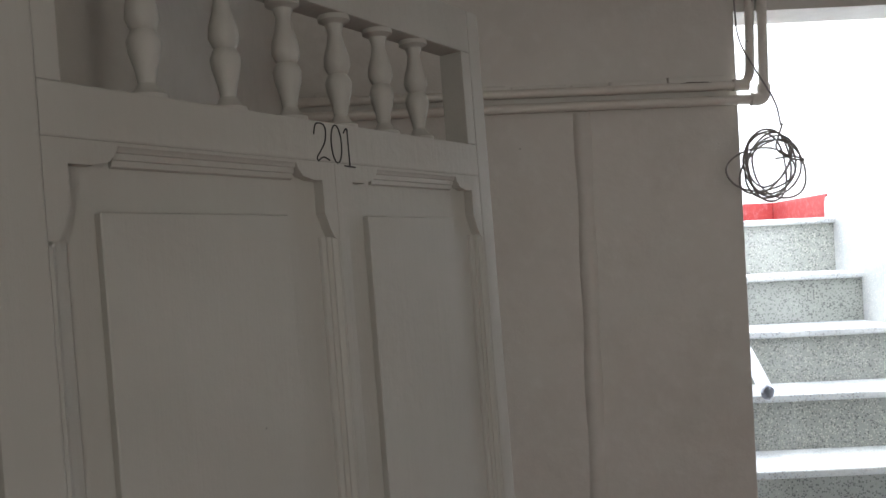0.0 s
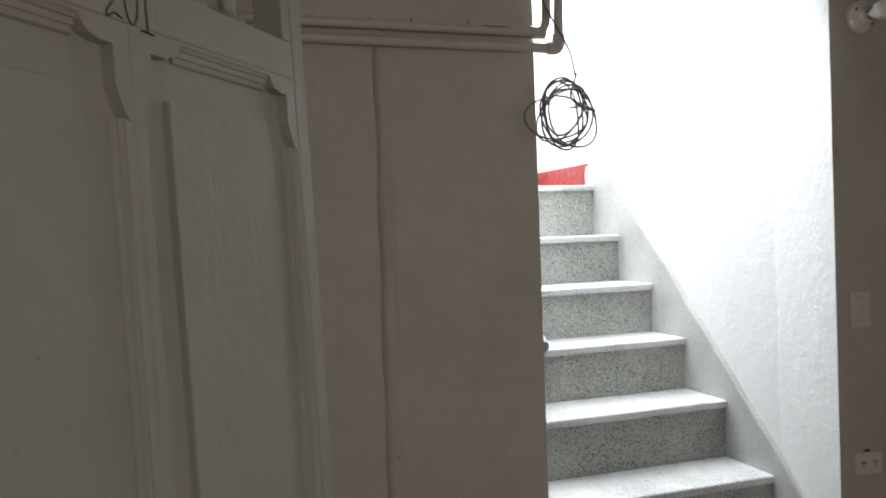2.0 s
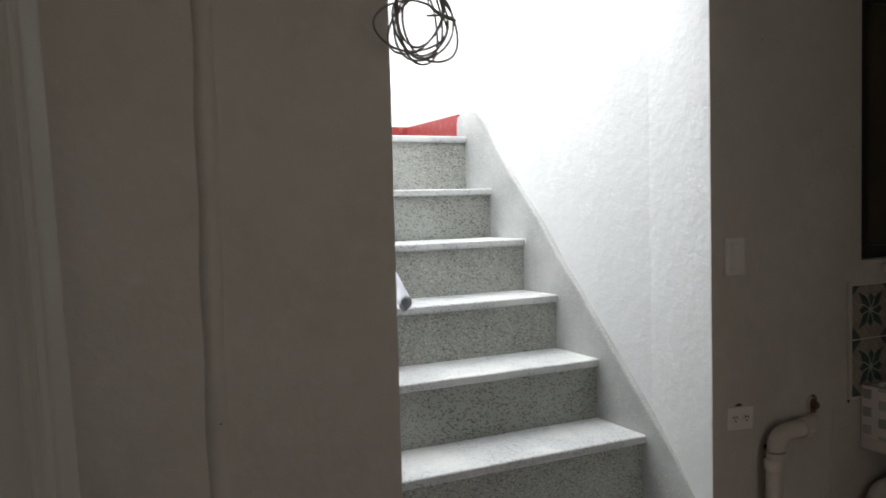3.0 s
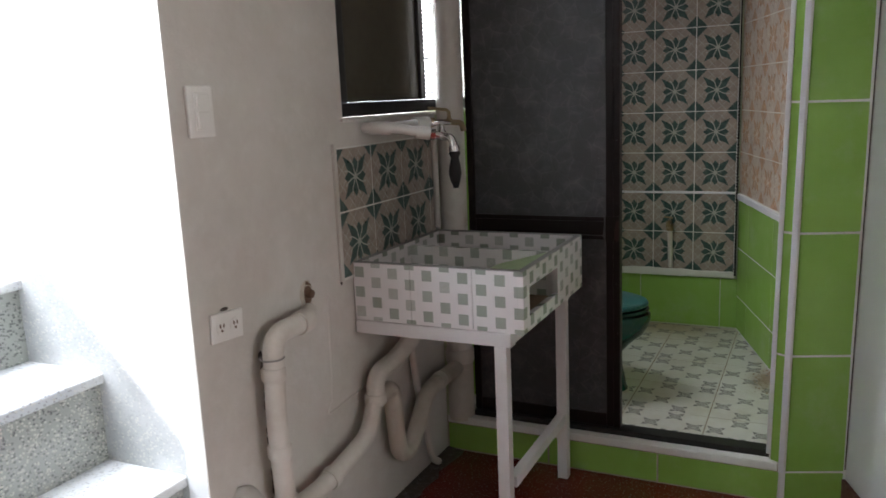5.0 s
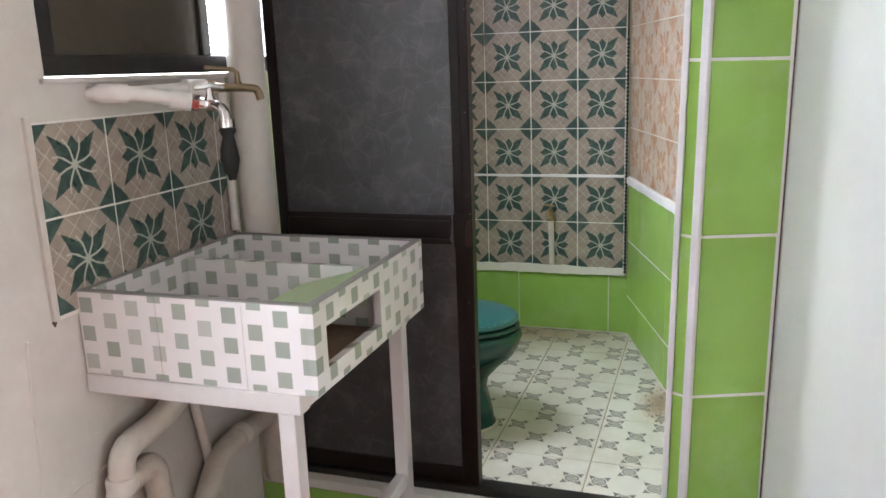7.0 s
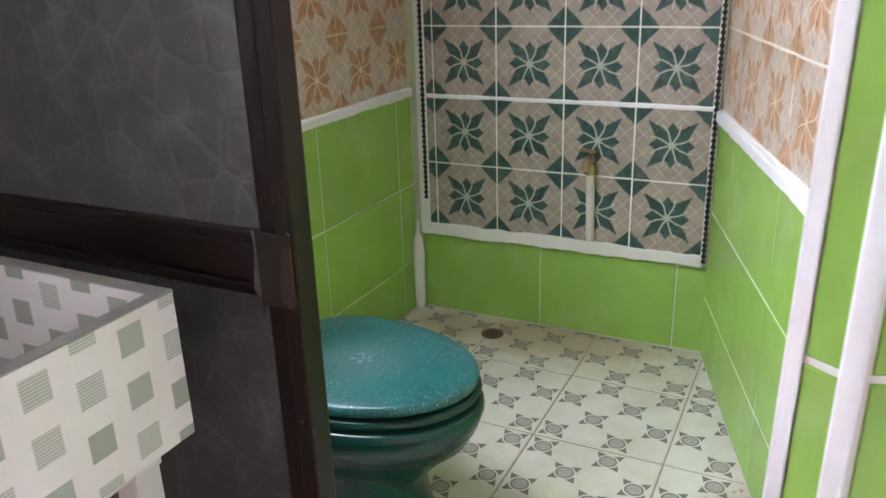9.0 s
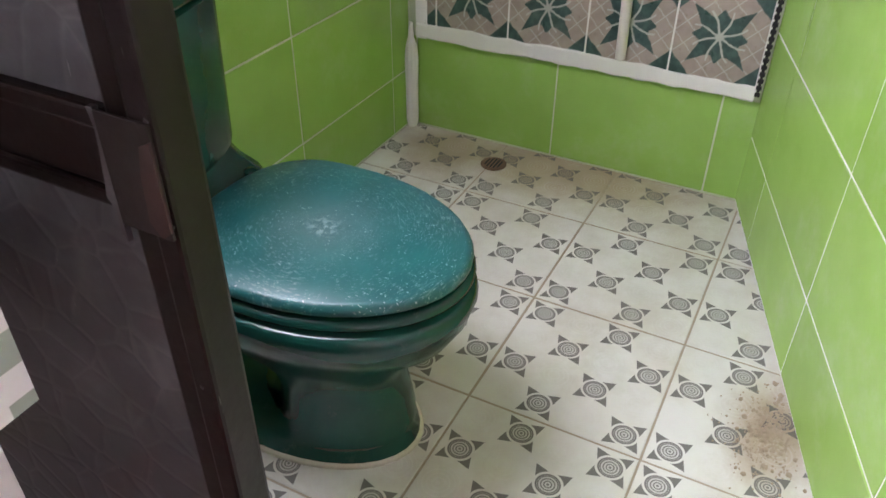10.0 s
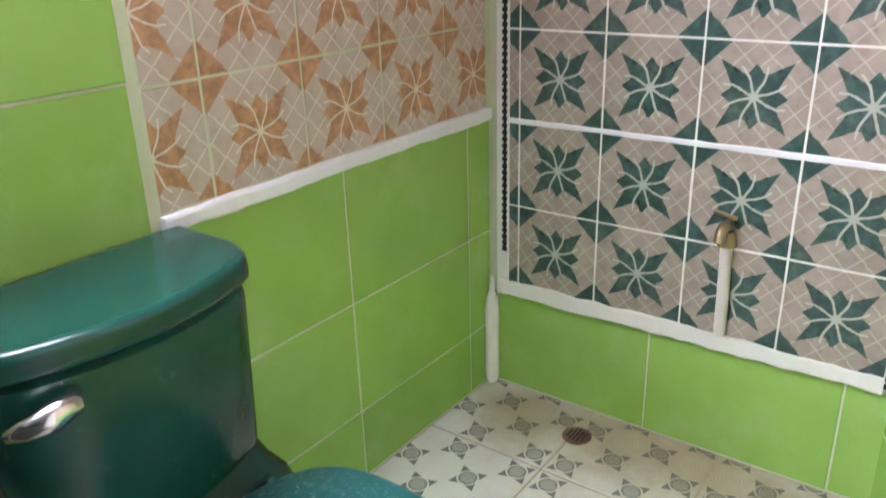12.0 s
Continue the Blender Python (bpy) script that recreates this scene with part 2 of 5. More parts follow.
def glaze(name, a, b, rough=0.16):
    k = Nodes(name)
    where = k.place()
    n, f = k.noise(5, 4, 0.55, where), k.noise(40, 5, 0.55, where)
    col = k.mix(k.step(n, 0.3, 0.7), a, b)
    h = k.nt.nodes.new("ShaderNodeHueSaturation")
    k.link(col, h.inputs["Color"])
    k.link(k.m("ADD", 0.94, k.m("MULTIPLY", k.random(), 0.12)), h.inputs["Value"])
    col = k.mix(k.m("MULTIPLY", k.step(k.noise(4, 7, 0.72, where), 0.5, 0.75), 0.22), h.outputs[0], (0.55, 0.6, 0.42))
    return k.done(col, k.m("ADD", rough, k.m("MULTIPLY", f, 0.1)))


GREEN = glaze("green_tile", (0.268, 0.47, 0.085), (0.303, 0.515, 0.11), 0.17)


def flower_tile(name, ground, ground2, petal, line, bold=1.0):
    """Glazed tile 0.2 m wide: a star flower in the middle, quarter diamonds in the corners."""
    k = Nodes(name)
    x, y, _ = k.xyz(k.tc.outputs["Object"])
    warp = k.m("MULTIPLY", k.m("SUBTRACT", k.noise(60, 2), 0.5), 0.006)
    x, y = k.m("ADD", x, warp), k.m("ADD", y, warp)
    ax, ay = k.m("ABSOLUTE", x), k.m("ABSOLUTE", y)
    r = k.m("SQRT", k.m("ADD", k.m("MULTIPLY", x, x), k.m("MULTIPLY", y, y)))
    th = k.m("ARCTAN2", y, x)
    # four blunt petals along the axes, four long points along the diagonals
    hi, lo = k.m("MAXIMUM", ax, ay), k.m("MINIMUM", ax, ay)
    petal_in = k.m("MINIMUM", k.m("SUBTRACT", 0.0605, k.m("ADD", hi, k.m("MULTIPLY", lo, 0.62))), k.m("SUBTRACT", 0.0625, k.m("ADD", hi, k.m("MULTIPLY", lo, 1.4))))
    petal_in = k.m("MAXIMUM", petal_in, k.m("SUBTRACT", 0.046, k.m("ADD", hi, k.m("MULTIPLY", lo, 0.12))))
    point_in = k.m("SUBTRACT", k.m("MULTIPLY", k.m("SUBTRACT", lo, 0.022), 0.52), k.m("SUBTRACT", hi, 0.0435))
    star = k.step(k.m("MAXIMUM", petal_in, point_in), -0.0004, 0.0008)
    # curved pale veins between the petals
    sway = k.m("MULTIPLY", k.m("SINE", k.m("MULTIPLY", r, 60.0)), 0.10)
    vein = k.m("MULTIPLY", k.m("ABSOLUTE", k.m("COSINE", k.m("MULTIPLY", k.m("ADD", th, sway), 4.0))), k.m("MULTIPLY", r, 0.25))
    veins = k.m("MULTIPLY", k.step(vein, 0.0019 * bold, 0.0011 * bold), k.step(k.m("SUBTRACT", 0.062, r), 0.0, 0.002))
    corner = k.m("ADD", k.m("SUBTRACT", 0.1, ax), k.m("SUBTRACT", 0.1, ay))
    tri = k.step(corner, 0.054, 0.051)
    # quilted ground
    d1 = k.m("ABSOLUTE", k.m("SINE", k.m("MULTIPLY", k.m("ADD", x, y), 62.8)))
    d2 = k.m("ABSOLUTE", k.m("SINE", k.m("MULTIPLY", k.m("SUBTRACT", x, y), 62.8)))
    quilt = k.step(k.m("MINIMUM", d1, d2), 0.17, 0.06)
    where = k.place()
    tone = k.mix(k.step(k.noise(25, 4, 0.55, where), 0.3, 0.7), ground, ground2)
    col = k.mix(k.m("MULTIPLY", quilt, 0.65), tone, line)
    mottled = k.mix(k.step(k.noise(45, 5, 0.6, where), 0.35, 0.75), petal, tuple(min(1, c * 1.7 + 0.01) for c in petal))
    col = k.mix(k.m("MAXIMUM", star, tri), col, mottled)
    col = k.mix(k.m("MULTIPLY", veins, 0.85), col, line)
    grime = k.m("MULTIPLY", k.step(k.noise(7, 6, 0.7, where), 0.52, 0.78), 0.3)
    col = k.mix(grime, col, (0.36, 0.32, 0.26))
    k.bump(k.m("ADD", star, k.noise(70, 3)), 0.06, 0.003)
    return k.done(col, k.m("ADD", 0.2, k.m("MULTIPLY", k.noise(30, 4), 0.2)))


FLOWER = flower_tile("green_flower_tile", (0.39, 0.325, 0.27), (0.32, 0.26, 0.215), (0.03, 0.066, 0.056), (0.52, 0.51, 0.45), 1.5)
BROWN = flower_tile("ochre_flower_tile", (0.53, 0.45, 0.38), (0.45, 0.36, 0.29), (0.34, 0.185, 0.09), (0.72, 0.68, 0.6))


def floor_tile(name, shift):
    """Cream tile 0.32 m wide: ringed discs with corner darts in every second square of a four by four grid."""
    k = Nodes(name)
    x, y, _ = k.xyz(k.tc.outputs["Object"])
    u, v = k.m("ADD", k.m("DIVIDE", x, 0.0775), 2.0), k.m("ADD", k.m("DIVIDE", y, 0.0775), 2.0)
    fu, fv = k.m("FLOOR", u), k.m("FLOOR", v)
    odd = k.m("ABSOLUTE", k.m("SUBTRACT", k.m("MODULO", k.m("ADD", k.m("ADD", fu, fv), shift), 2.0), 0.0))
    on = k.m("SUBTRACT", 1.0, k.step(odd, 0.4, 0.6))
    p, q = k.m("SUBTRACT", k.m("SUBTRACT", u, fu), 0.5), k.m("SUBTRACT", k.m("SUBTRACT", v, fv), 0.5)
    ap, aq = k.m("ABSOLUTE", p), k.m("ABSOLUTE", q)
    r = k.m("SQRT", k.m("ADD", k.m("MULTIPLY", p, p), k.m("MULTIPLY", q, q)))
    disc = k.step(r, 0.275, 0.26)
    rings = k.step(k.m("SINE", k.m("MULTIPLY", r, 98.0)), -0.1, 0.4)
    rim = k.m("MULTIPLY", disc, k.step(r, 0.22, 0.235))
    along = k.m("MULTIPLY", k.m("ADD", ap, aq), 0.7071)
    across = k.m("MULTIPLY", k.m("ABSOLUTE", k.m("SUBTRACT", ap, aq)), 0.7071)
    dart = k.m("MULTIPLY", k.step(r, 0.315, 0.33), k.step(k.m("SUBTRACT", k.m("MULTIPLY", k.m("SUBTRACT", 0.58, along), 0.55), across), 0.0, 0.012))
    ink = k.m("MULTIPLY", k.m("MAXIMUM", k.m("MAXIMUM", k.m("MULTIPLY", disc, k.m("ADD", 0.28, k.m("MULTIPLY", rings, 0.68))), rim), dart), on)
    swirl = k.m("MULTIPLY", k.m("SUBTRACT", 1.0, on), k.m("MULTIPLY", k.step(r, 0.46, 0.42), k.step(k.m("SINE", k.m("MULTIPLY", r, 60.0)), 0.1, 0.9)))
    where = k.place()
    dirt = k.noise(3.2, 6, 0.68, where)
    base = k.mix(k.step(dirt, 0.38, 0.7), (0.71, 0.7, 0.645), (0.58, 0.55, 0.46))
    # earthy stains left by dried water: by the drain, along the back tiles and beside the heap of grit
    px, py, _ = k.xyz(where)
    ragged = k.m("MULTIPLY", k.m("SUBTRACT", k.noise(9, 6, 0.7, where), 0.5), 0.5)

    def blot(cx, cy, rx, ry):
        dx, dy = k.m("DIVIDE", k.m("SUBTRACT", px, cx), rx), k.m("DIVIDE", k.m("SUBTRACT", py, cy), ry)
        d = k.m("SQRT", k.m("ADD", k.m("MULTIPLY", dx, dx), k.m("MULTIPLY", dy, dy)))
        return k.step(k.m("ADD", d, k.m("MULTIPLY", ragged, 2.0)), 1.1, 0.2)
    stain = k.m("MAXIMUM", blot(4.66, 1.8, 0.2, 0.6), k.m("MAXIMUM", blot(3.98, 1.16, 0.16, 0.11), blot(4.62, 2.1, 0.2, 0.2)))
    base = k.mix(k.m("MULTIPLY", stain, 0.85), base, (0.36, 0.27, 0.16))
    base = k.mix(k.m("MULTIPLY", swirl, 0.16), base, (0.72, 0.71, 0.66))
    ground = k.mix(k.m("MULTIPLY", k.step(dirt, 0.4, 0.8), 0.3), (0.115, 0.107, 0.094), (0.25, 0.23, 0.2))
    col = k.mix(k.m("MULTIPLY", ink, 0.92), base, ground)
    k.bump(k.m("ADD", swirl, k.m("MULTIPLY", k.noise(60, 3), 0.4)), 0.1, 0.003)
    return k.done(col, k.m("ADD", 0.3, k.m("MULTIPLY", dirt, 0.3)))


FLOORTILE = floor_tile("bath_floor_tile", 0.0)
FLOORTILE2 = floor_tile("bath_floor_tile_turned", 1.0)


def sink_tile():
    """White tile with staggered grey-green squares, some of them finely ruled."""
    k = Nodes("sink_tile")
    x, y, z = k.xyz(k.tc.outputs["Object"])
    u = k.m("DIVIDE", k.m("ADD", k.m("ADD", x, y), 3.0055), 0.0575)
    fu = k.m("FLOOR", u)
    v = k.m("ADD", k.m("DIVIDE", k.m("ADD", z, 3.017), 0.062), k.m("MULTIPLY", k.m("MODULO", fu, 2.0), 0.5))
    fv = k.m("FLOOR", v)
    p, q = k.m("ABSOLUTE", k.m("SUBTRACT", k.m("SUBTRACT", u, fu), 0.5)), k.m("ABSOLUTE", k.m("SUBTRACT", k.m("SUBTRACT", v, fv), 0.5))
    sq = k.m("MULTIPLY", k.step(p, 0.285, 0.265), k.step(q, 0.275, 0.255))
    wn = k.nt.nodes.new("ShaderNodeTexWhiteNoise")
    cv = k.nt.nodes.new("ShaderNodeCombineXYZ")
    k.link(fu, cv.inputs[0])
    k.link(fv, cv.inputs[1])
    k.link(cv.outputs[0], wn.inputs["Vector"])
    pick = wn.outputs["Value"]
    ruled = k.m("MULTIPLY", k.step(pick, 0.72, 0.76), k.step(k.m("SINE", k.m("MULTIPLY", z, 1700.0)), -0.2, 0.2))
    tone = k.mix(pick, (0.34, 0.375, 0.32), (0.43, 0.455, 0.41))
    tone = k.mix(k.m("MULTIPLY", ruled, 0.6), tone, (0.72, 0.73, 0.7))
    dirt = k.noise(6, 5, 0.6)
    base = k.mix(k.m("MULTIPLY", k.step(dirt, 0.5, 0.75), 0.3), (0.8, 0.78, 0.77), (0.66, 0.62, 0.57))
    k.bump(k.noise(80, 3), 0.03, 0.002)
    return k.done(k.mix(sq, base, tone), 0.22)


SINKTILE = sink_tile()


def dark_metal(name, base, rough, wear=0.3, spec=0.5):
    k = Nodes(name)
    n, f = k.noise(12, 5, 0.65), k.noise(90, 4)
    col = k.mix(k.m("MULTIPLY", k.step(n, 0.5, 0.75), wear), base, tuple(c * 2.6 + 0.02 for c in base))
    scratch = k.m("MULTIPLY", k.step(k.noise(30, 3, 0.5, k.stretch(8, 8, 0.7)), 0.72, 0.76), k.step(n, 0.5, 0.7))
    col = k.mix(k.m("MULTIPLY", scratch, 0.5), col, (0.3, 0.29, 0.28))
    k.bump(f, 0.1, 0.003)
    return k.done(col, k.m("ADD", rough, k.m("MULTIPLY", f, 0.2)), 0.0, spec)


FRAME = dark_metal("dark_brown_frame", (0.0095, 0.0045, 0.004), 0.34, 0.12, 0.25)
BLACK = dark_metal("black_frame", (0.012, 0.011, 0.011), 0.4)
RUST = dark_metal("rusty_steel", (0.13, 0.075, 0.045), 0.6, 0.5)


def pebble_sheet():
    """Dark plastic sheet pressed with a crackle of cells."""
    k = Nodes("dark_pebbled_sheet")
    v = k.voronoi(18, "DISTANCE_TO_EDGE", k.noise_warp(9, 0.02))
    n = k.noise(14, 5, 0.65)
    col = k.mix(k.step(n, 0.4, 0.8), (0.05, 0.051, 0.053), (0.1, 0.102, 0.105))
    edge = k.step(v, 0.05, 0.0)
    col = k.mix(k.m("MULTIPLY", k.m("MULTIPLY", edge, k.step(n, 0.3, 0.65)), 0.5), col, (0.13, 0.128, 0.126))
    scratch = k.step(k.noise(40, 3, 0.5, k.stretch(3, 6, 1)), 0.73, 0.76)
    col = k.mix(k.m("MULTIPLY", scratch, 0.35), col, (0.3, 0.3, 0.3))
    k.bump(k.step(v, 0.0, 0.12), 0.12, 0.005)
    return k.done(col, k.m("ADD", 0.32, k.m("MULTIPLY", n, 0.2)))


SHEET = pebble_sheet()


def ceramic():
    k = Nodes("teal_ceramic")
    n, f = k.noise(5, 5, 0.6), k.noise(30, 6, 0.7)
    col = k.mix(k.step(n, 0.35, 0.7), (0.004, 0.05, 0.037), (0.008, 0.066, 0.05))
    col = k.mix(k.m("MULTIPLY", k.step(f, 0.58, 0.75), 0.18), col, (0.16, 0.2, 0.19))
    return k.done(col, k.m("ADD", 0.1, k.m("MULTIPLY", f, 0.2)))


def lid_plastic():
    """Teal plastic rubbed with scouring powder: fine arcs round the middle, flecks, a chalky centre."""
    k = Nodes("teal_seat_lid")
    n = k.noise(6, 5, 0.6)
    x, y, _ = k.xyz(k.tc.outputs["Object"])
    y = k.m("SUBTRACT", y, 1.83)
    r = k.m("SQRT", k.m("ADD", k.m("MULTIPLY", x, x), k.m("MULTIPLY", y, y)))
    th = k.m("ARCTAN2", y, x)

    def polar(radial, around):
        c = k.nt.nodes.new("ShaderNodeCombineXYZ")
        k.link(k.m("MULTIPLY", r, radial), c.inputs[0])
        k.link(k.m("MULTIPLY", th, around), c.inputs[1])
        return c.outputs[0]
    col = k.mix(k.step(n, 0.35, 0.7), (0.005, 0.083, 0.08), (0.01, 0.12, 0.112))
    patchy = k.step(k.noise(8, 4, 0.6), 0.38, 0.62)
    arcs = k.m("MULTIPLY", k.step(k.noise(1.0, 4, 0.65, polar(230.0, 9.0)), 0.52, 0.72), patchy)
    fine = k.m("MULTIPLY", k.step(k.noise(1.0, 3, 0.6, polar(520.0, 16.0)), 0.56, 0.7), k.step(k.noise(14, 3), 0.42, 0.6))
    rays = k.m("MULTIPLY", k.step(k.noise(1.0, 3, 0.6, polar(26.0, 40.0)), 0.62, 0.72), k.step(r, 0.16, 0.02))
    fleck = k.m("MULTIPLY", k.step(k.voronoi(170, "F1", k.noise_warp(60, 0.015, (1.0, 0.6, 1.0))), 0.22, 0.1), k.step(k.noise(13, 3), 0.46, 0.58))
    worn = k.m("MAXIMUM", k.m("MAXIMUM", k.m("MULTIPLY", arcs, 0.5), k.m("MULTIPLY", fine, 0.5)), k.m("MAXIMUM", k.m("MULTIPLY", rays, 0.4), k.m("MULTIPLY", fleck, 0.7)))
    middle = k.m("MULTIPLY", k.step(r, 0.045, 0.0), k.step(k.noise(90, 5, 0.7), 0.42, 0.62))
    haze = k.m("MULTIPLY", k.step(r, 0.13, 0.02), k.m("MULTIPLY", k.noise(30, 5, 0.7), 0.22))
    col = k.mix(k.m("MAXIMUM", k.m("MAXIMUM", worn, haze), k.m("MULTIPLY", middle, 0.7)), col, (0.4, 0.49, 0.48))
    k.bump(k.m("ADD", arcs, fine), 0.05, 0.001)
    return k.done(col, k.m("ADD", 0.26, k.m("MULTIPLY", k.m("ADD", n, worn), 0.18)))


CERAMIC, LIDMAT = ceramic(), lid_plastic()


def plain(name, color, rough=0.5, metal=0.0):
    k = Nodes(name)
    n = k.noise(30, 4)
    return k.done(k.mix(k.m("MULTIPLY", k.step(n, 0.4, 0.7), 0.25), color, tuple(c * 0.7 for c in color)), k.m("ADD", rough, k.m("MULTIPLY", n, 0.12)), metal)


CHROME = plain("worn_chrome", (0.72, 0.71, 0.69), 0.12, 1.0)
BRASS = plain("tarnished_brass", (0.36, 0.28, 0.17), 0.3, 1.0)
INK = plain("black_marker", (0.025, 0.025, 0.027), 0.6)
CABLE = plain("dark_grey_cable", (0.27, 0.25, 0.235), 0.45)
RED = painted("red_baseboard_paint", (0.3, 0.032, 0.032), (0.24, 0.022, 0.022), 0.4, 40, 0.5, 0.2, False)
DARKRED = painted("dark_red_baseboard_paint", (0.12, 0.022, 0.017), (0.06, 0.014, 0.012), 0.35, 40, 0.5, 0.2, False)
SOOT = plain("black_rubber", (0.012, 0.012, 0.012), 0.6)
TRIMW = painted("white_tile_trim", (0.78, 0.78, 0.8), (0.62, 0.62, 0.62), 0.35, 50, 0.4, 0.1, False)
PAPER = plain("bluish_plastic_sheet", (0.66, 0.68, 0.74), 0.35)
GREENWORN = plain("pale_green_board", (0.4, 0.52, 0.27), 0.45)
RUBBLE = plain("grit", (0.4, 0.32, 0.23), 0.9)


def glass_pane(name="window_glass", tint=(0.93, 0.94, 0.94)):
    mat = bpy.data.materials.new(name)
    mat.use_nodes = True
    b = mat.node_tree.nodes["Principled BSDF"]
    b.inputs["Base Color"].default_value = (*tint, 1)
    b.inputs["Roughness"].default_value = 0.03
    b.inputs["Transmission Weight"].default_value = 1.0
    b.inputs["IOR"].default_value = 1.45
    return mat


GLASS = glass_pane()


# ---- the place: hall, stair well, bathroom ----
YW, XS, XB = 2.29, 1.93, 4.715          # switch wall, stair wall, bathroom's back wall
ZC, ZL, ZF = 2.62, 2.427, 0.14           # hall ceiling, lintel, bathroom floor
SK = 1.903                                # face of the stair skirting
JL, JR = 0.845, 1.892                    # edges of the stair opening
Z0 = 0.47                                # foot of the landing's walls
NOSE = ((2.139, 0.245), (2.37, 0.49), (2.614, 0.728), (2.871, 0.955), (3.134, 1.174), (3.375, 1.396), (3.658, 1.621), (3.893, 1.882))
ZLAND = 1.882                            # top of the flight

structure(obj("floor", prism([(-2.2, -4.15), (3.4, -4.15), (3.4, 2.44), (-2.2, 2.44)], -0.1, 0.0), REDFLOOR), "dark red painted cement floor, worn and shiny", "floor")


LEAN = 0.0175                             # the tiled column and the white wall stand out of plumb
COLDIR = Vector((0.389, -0.921, 0))


def leaning(bm, pick=lambda co: True, foot=1.0):
    for v in bm.verts:
        if pick(v.co):
            v.co += COLDIR * LEAN * (v.co.z - foot)
    return bm


def hall_walls():
    bm = bmesh.new()
    box(bm, -0.43, JL, YW, YW + 0.14, 0, ZC)
    box(bm, JL, JR, YW, YW + 0.14, ZL, ZC)
    structure(bend(obj("wall_north", bm, WALL)), "stained off-white plaster wall beside the stair opening")
    bm = bmesh.new()
    # the window's opening goes right through
    wx0, wx1, wz0 = 2.585, 3.2, 1.322
    box(bm, JR, 2.07, YW, YW + 0.004, 0, ZC)
    box(bm, 2.07, wx0, YW, YW + 0.14, 0, ZC)
    box(bm, wx0, 3.203, YW, YW + 0.14, 0, wz0)
    box(bm, wx0, 3.203, YW, YW + 0.14, 2.25, ZC)
    structure(obj("wall_north_east", bm, WALL), "stained off-white plaster wall behind the laundry sink")
    bm = bmesh.new()
    box(bm, -0.57, -0.43, 0.78, YW + 0.14, 0, ZC)
    box(bm, -0.57, -0.43, -0.14, 0.78, 2.25, ZC)
    box(bm, -0.57, -0.43, -4.15, -0.14, 0, ZC)
    structure(obj("wall_west", bm, WALL), "off-white plaster wall with the doorway of the room")
    bm = bmesh.new()
    box(bm, -2.2, -2.06, -1.6, YW, 0, ZC)
    box(bm, -2.06, -0.57, -1.6, -1.46, 0, ZC)
    box(bm, -2.06, -0.57, YW, YW + 0.14, 0, ZC)
    structure(obj("wall_room", bm, WALL), "plain walls of the room behind the door")
    # unseen wall; its opening is made up for the fill lamp
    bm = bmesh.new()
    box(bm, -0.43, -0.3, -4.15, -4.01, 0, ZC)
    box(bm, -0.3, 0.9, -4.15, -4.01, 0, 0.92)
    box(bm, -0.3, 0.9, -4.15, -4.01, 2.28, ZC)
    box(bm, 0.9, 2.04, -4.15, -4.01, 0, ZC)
    structure(obj("wall_south", bm, WALL), "plain unseen wall with an opening added for a fill lamp")
    bm = prism([(3.4, 0.89), (3.282, 0.886), (1.9, 0.40), (1.9, -0.5), (2.04, -0.5), (2.04, 0.30), (3.4, 0.78)], 0, ZC)
    # gap added out of view for the second fill lamp
    box(bm, 1.9, 2.04, -1.9, -0.5, 0, 0.9)
    box(bm, 1.9, 2.04, -1.9, -0.5, 2.2, ZC)
    box(bm, 1.9, 2.04, -4.15, -1.9, 0, ZC)
    structure(bend(obj("wall_south_east", leaning(bm, foot=0.1), WHITE)), "smooth glossy white painted wall, with an unseen opening added for a fill lamp")
    bm = prism([(3.282, 0.899), (1.887, 0.409), (1.887, 0.40), (1.9, 0.402), (3.282, 0.888)], 0.0, 0.085)
    structure(obj("baseboard", bm, DARKRED), "dark red painted baseboard, scuffed", "baseboard")
    structure(obj("ceiling", prism([(-2.2, -4.15), (3.3, -4.15), (3.3, 2.43), (-2.2, 2.43)], ZC, ZC + 0.12), CEIL), "plain off-white hall ceiling", "ceiling")


hall_walls()


def stairs():
    st = thing("staircase", "grey terrazzo stairs with blotchy pale treads, climbing between white walls", "stairs")
    for k, (y, z) in enumerate(NOSE):
        below = NOSE[k - 1][1] if k else 0.0
        deep = NOSE[k + 1][0] - y + 0.03 if k < 7 else 0.76
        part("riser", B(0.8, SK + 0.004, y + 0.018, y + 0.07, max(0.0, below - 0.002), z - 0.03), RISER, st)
        part("tread", B(0.8, SK + 0.004, y, y + deep, z - 0.03, z, 0.009, 3), TREAD, st, "pale blotchy tread")
    back = [(NOSE[1][0] + 0.05, 0.0)]
    for (y, z), (y2, _) in zip(NOSE[1:], NOSE[2:] + ((4.61, 0),)):
        back += [(y + 0.05, z - 0.036), (y2 + 0.05, z - 0.036)]
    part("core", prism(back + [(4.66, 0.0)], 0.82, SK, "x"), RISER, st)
    tagged(st, kind="")
    line = [(2.30, 0.44), (2.332, 0.527), (2.477, 0.69), (2.597, 0.81), (2.81, 1.012), (3.01, 1.215), (3.10, 1.294), (3.28, 1.485), (3.47, 1.655), (3.63, 1.825), (3.72, 1.935), (3.79, 1.99), (3.88, 2.005), (3.985, 1.985), (4.0, 1.95), (4.0, 1.5), (3.6, 1.1), (2.55, 0.1), (2.30, 0.0)]
    sk = obj("trim_stair_skirting", prism(line, SK, XS + 0.002, "x"), SKIRT)
    bmesh_bevel(sk, 0.008)
    structure(sk, "rough grey cement skirting sloping up beside the steps", "skirting")


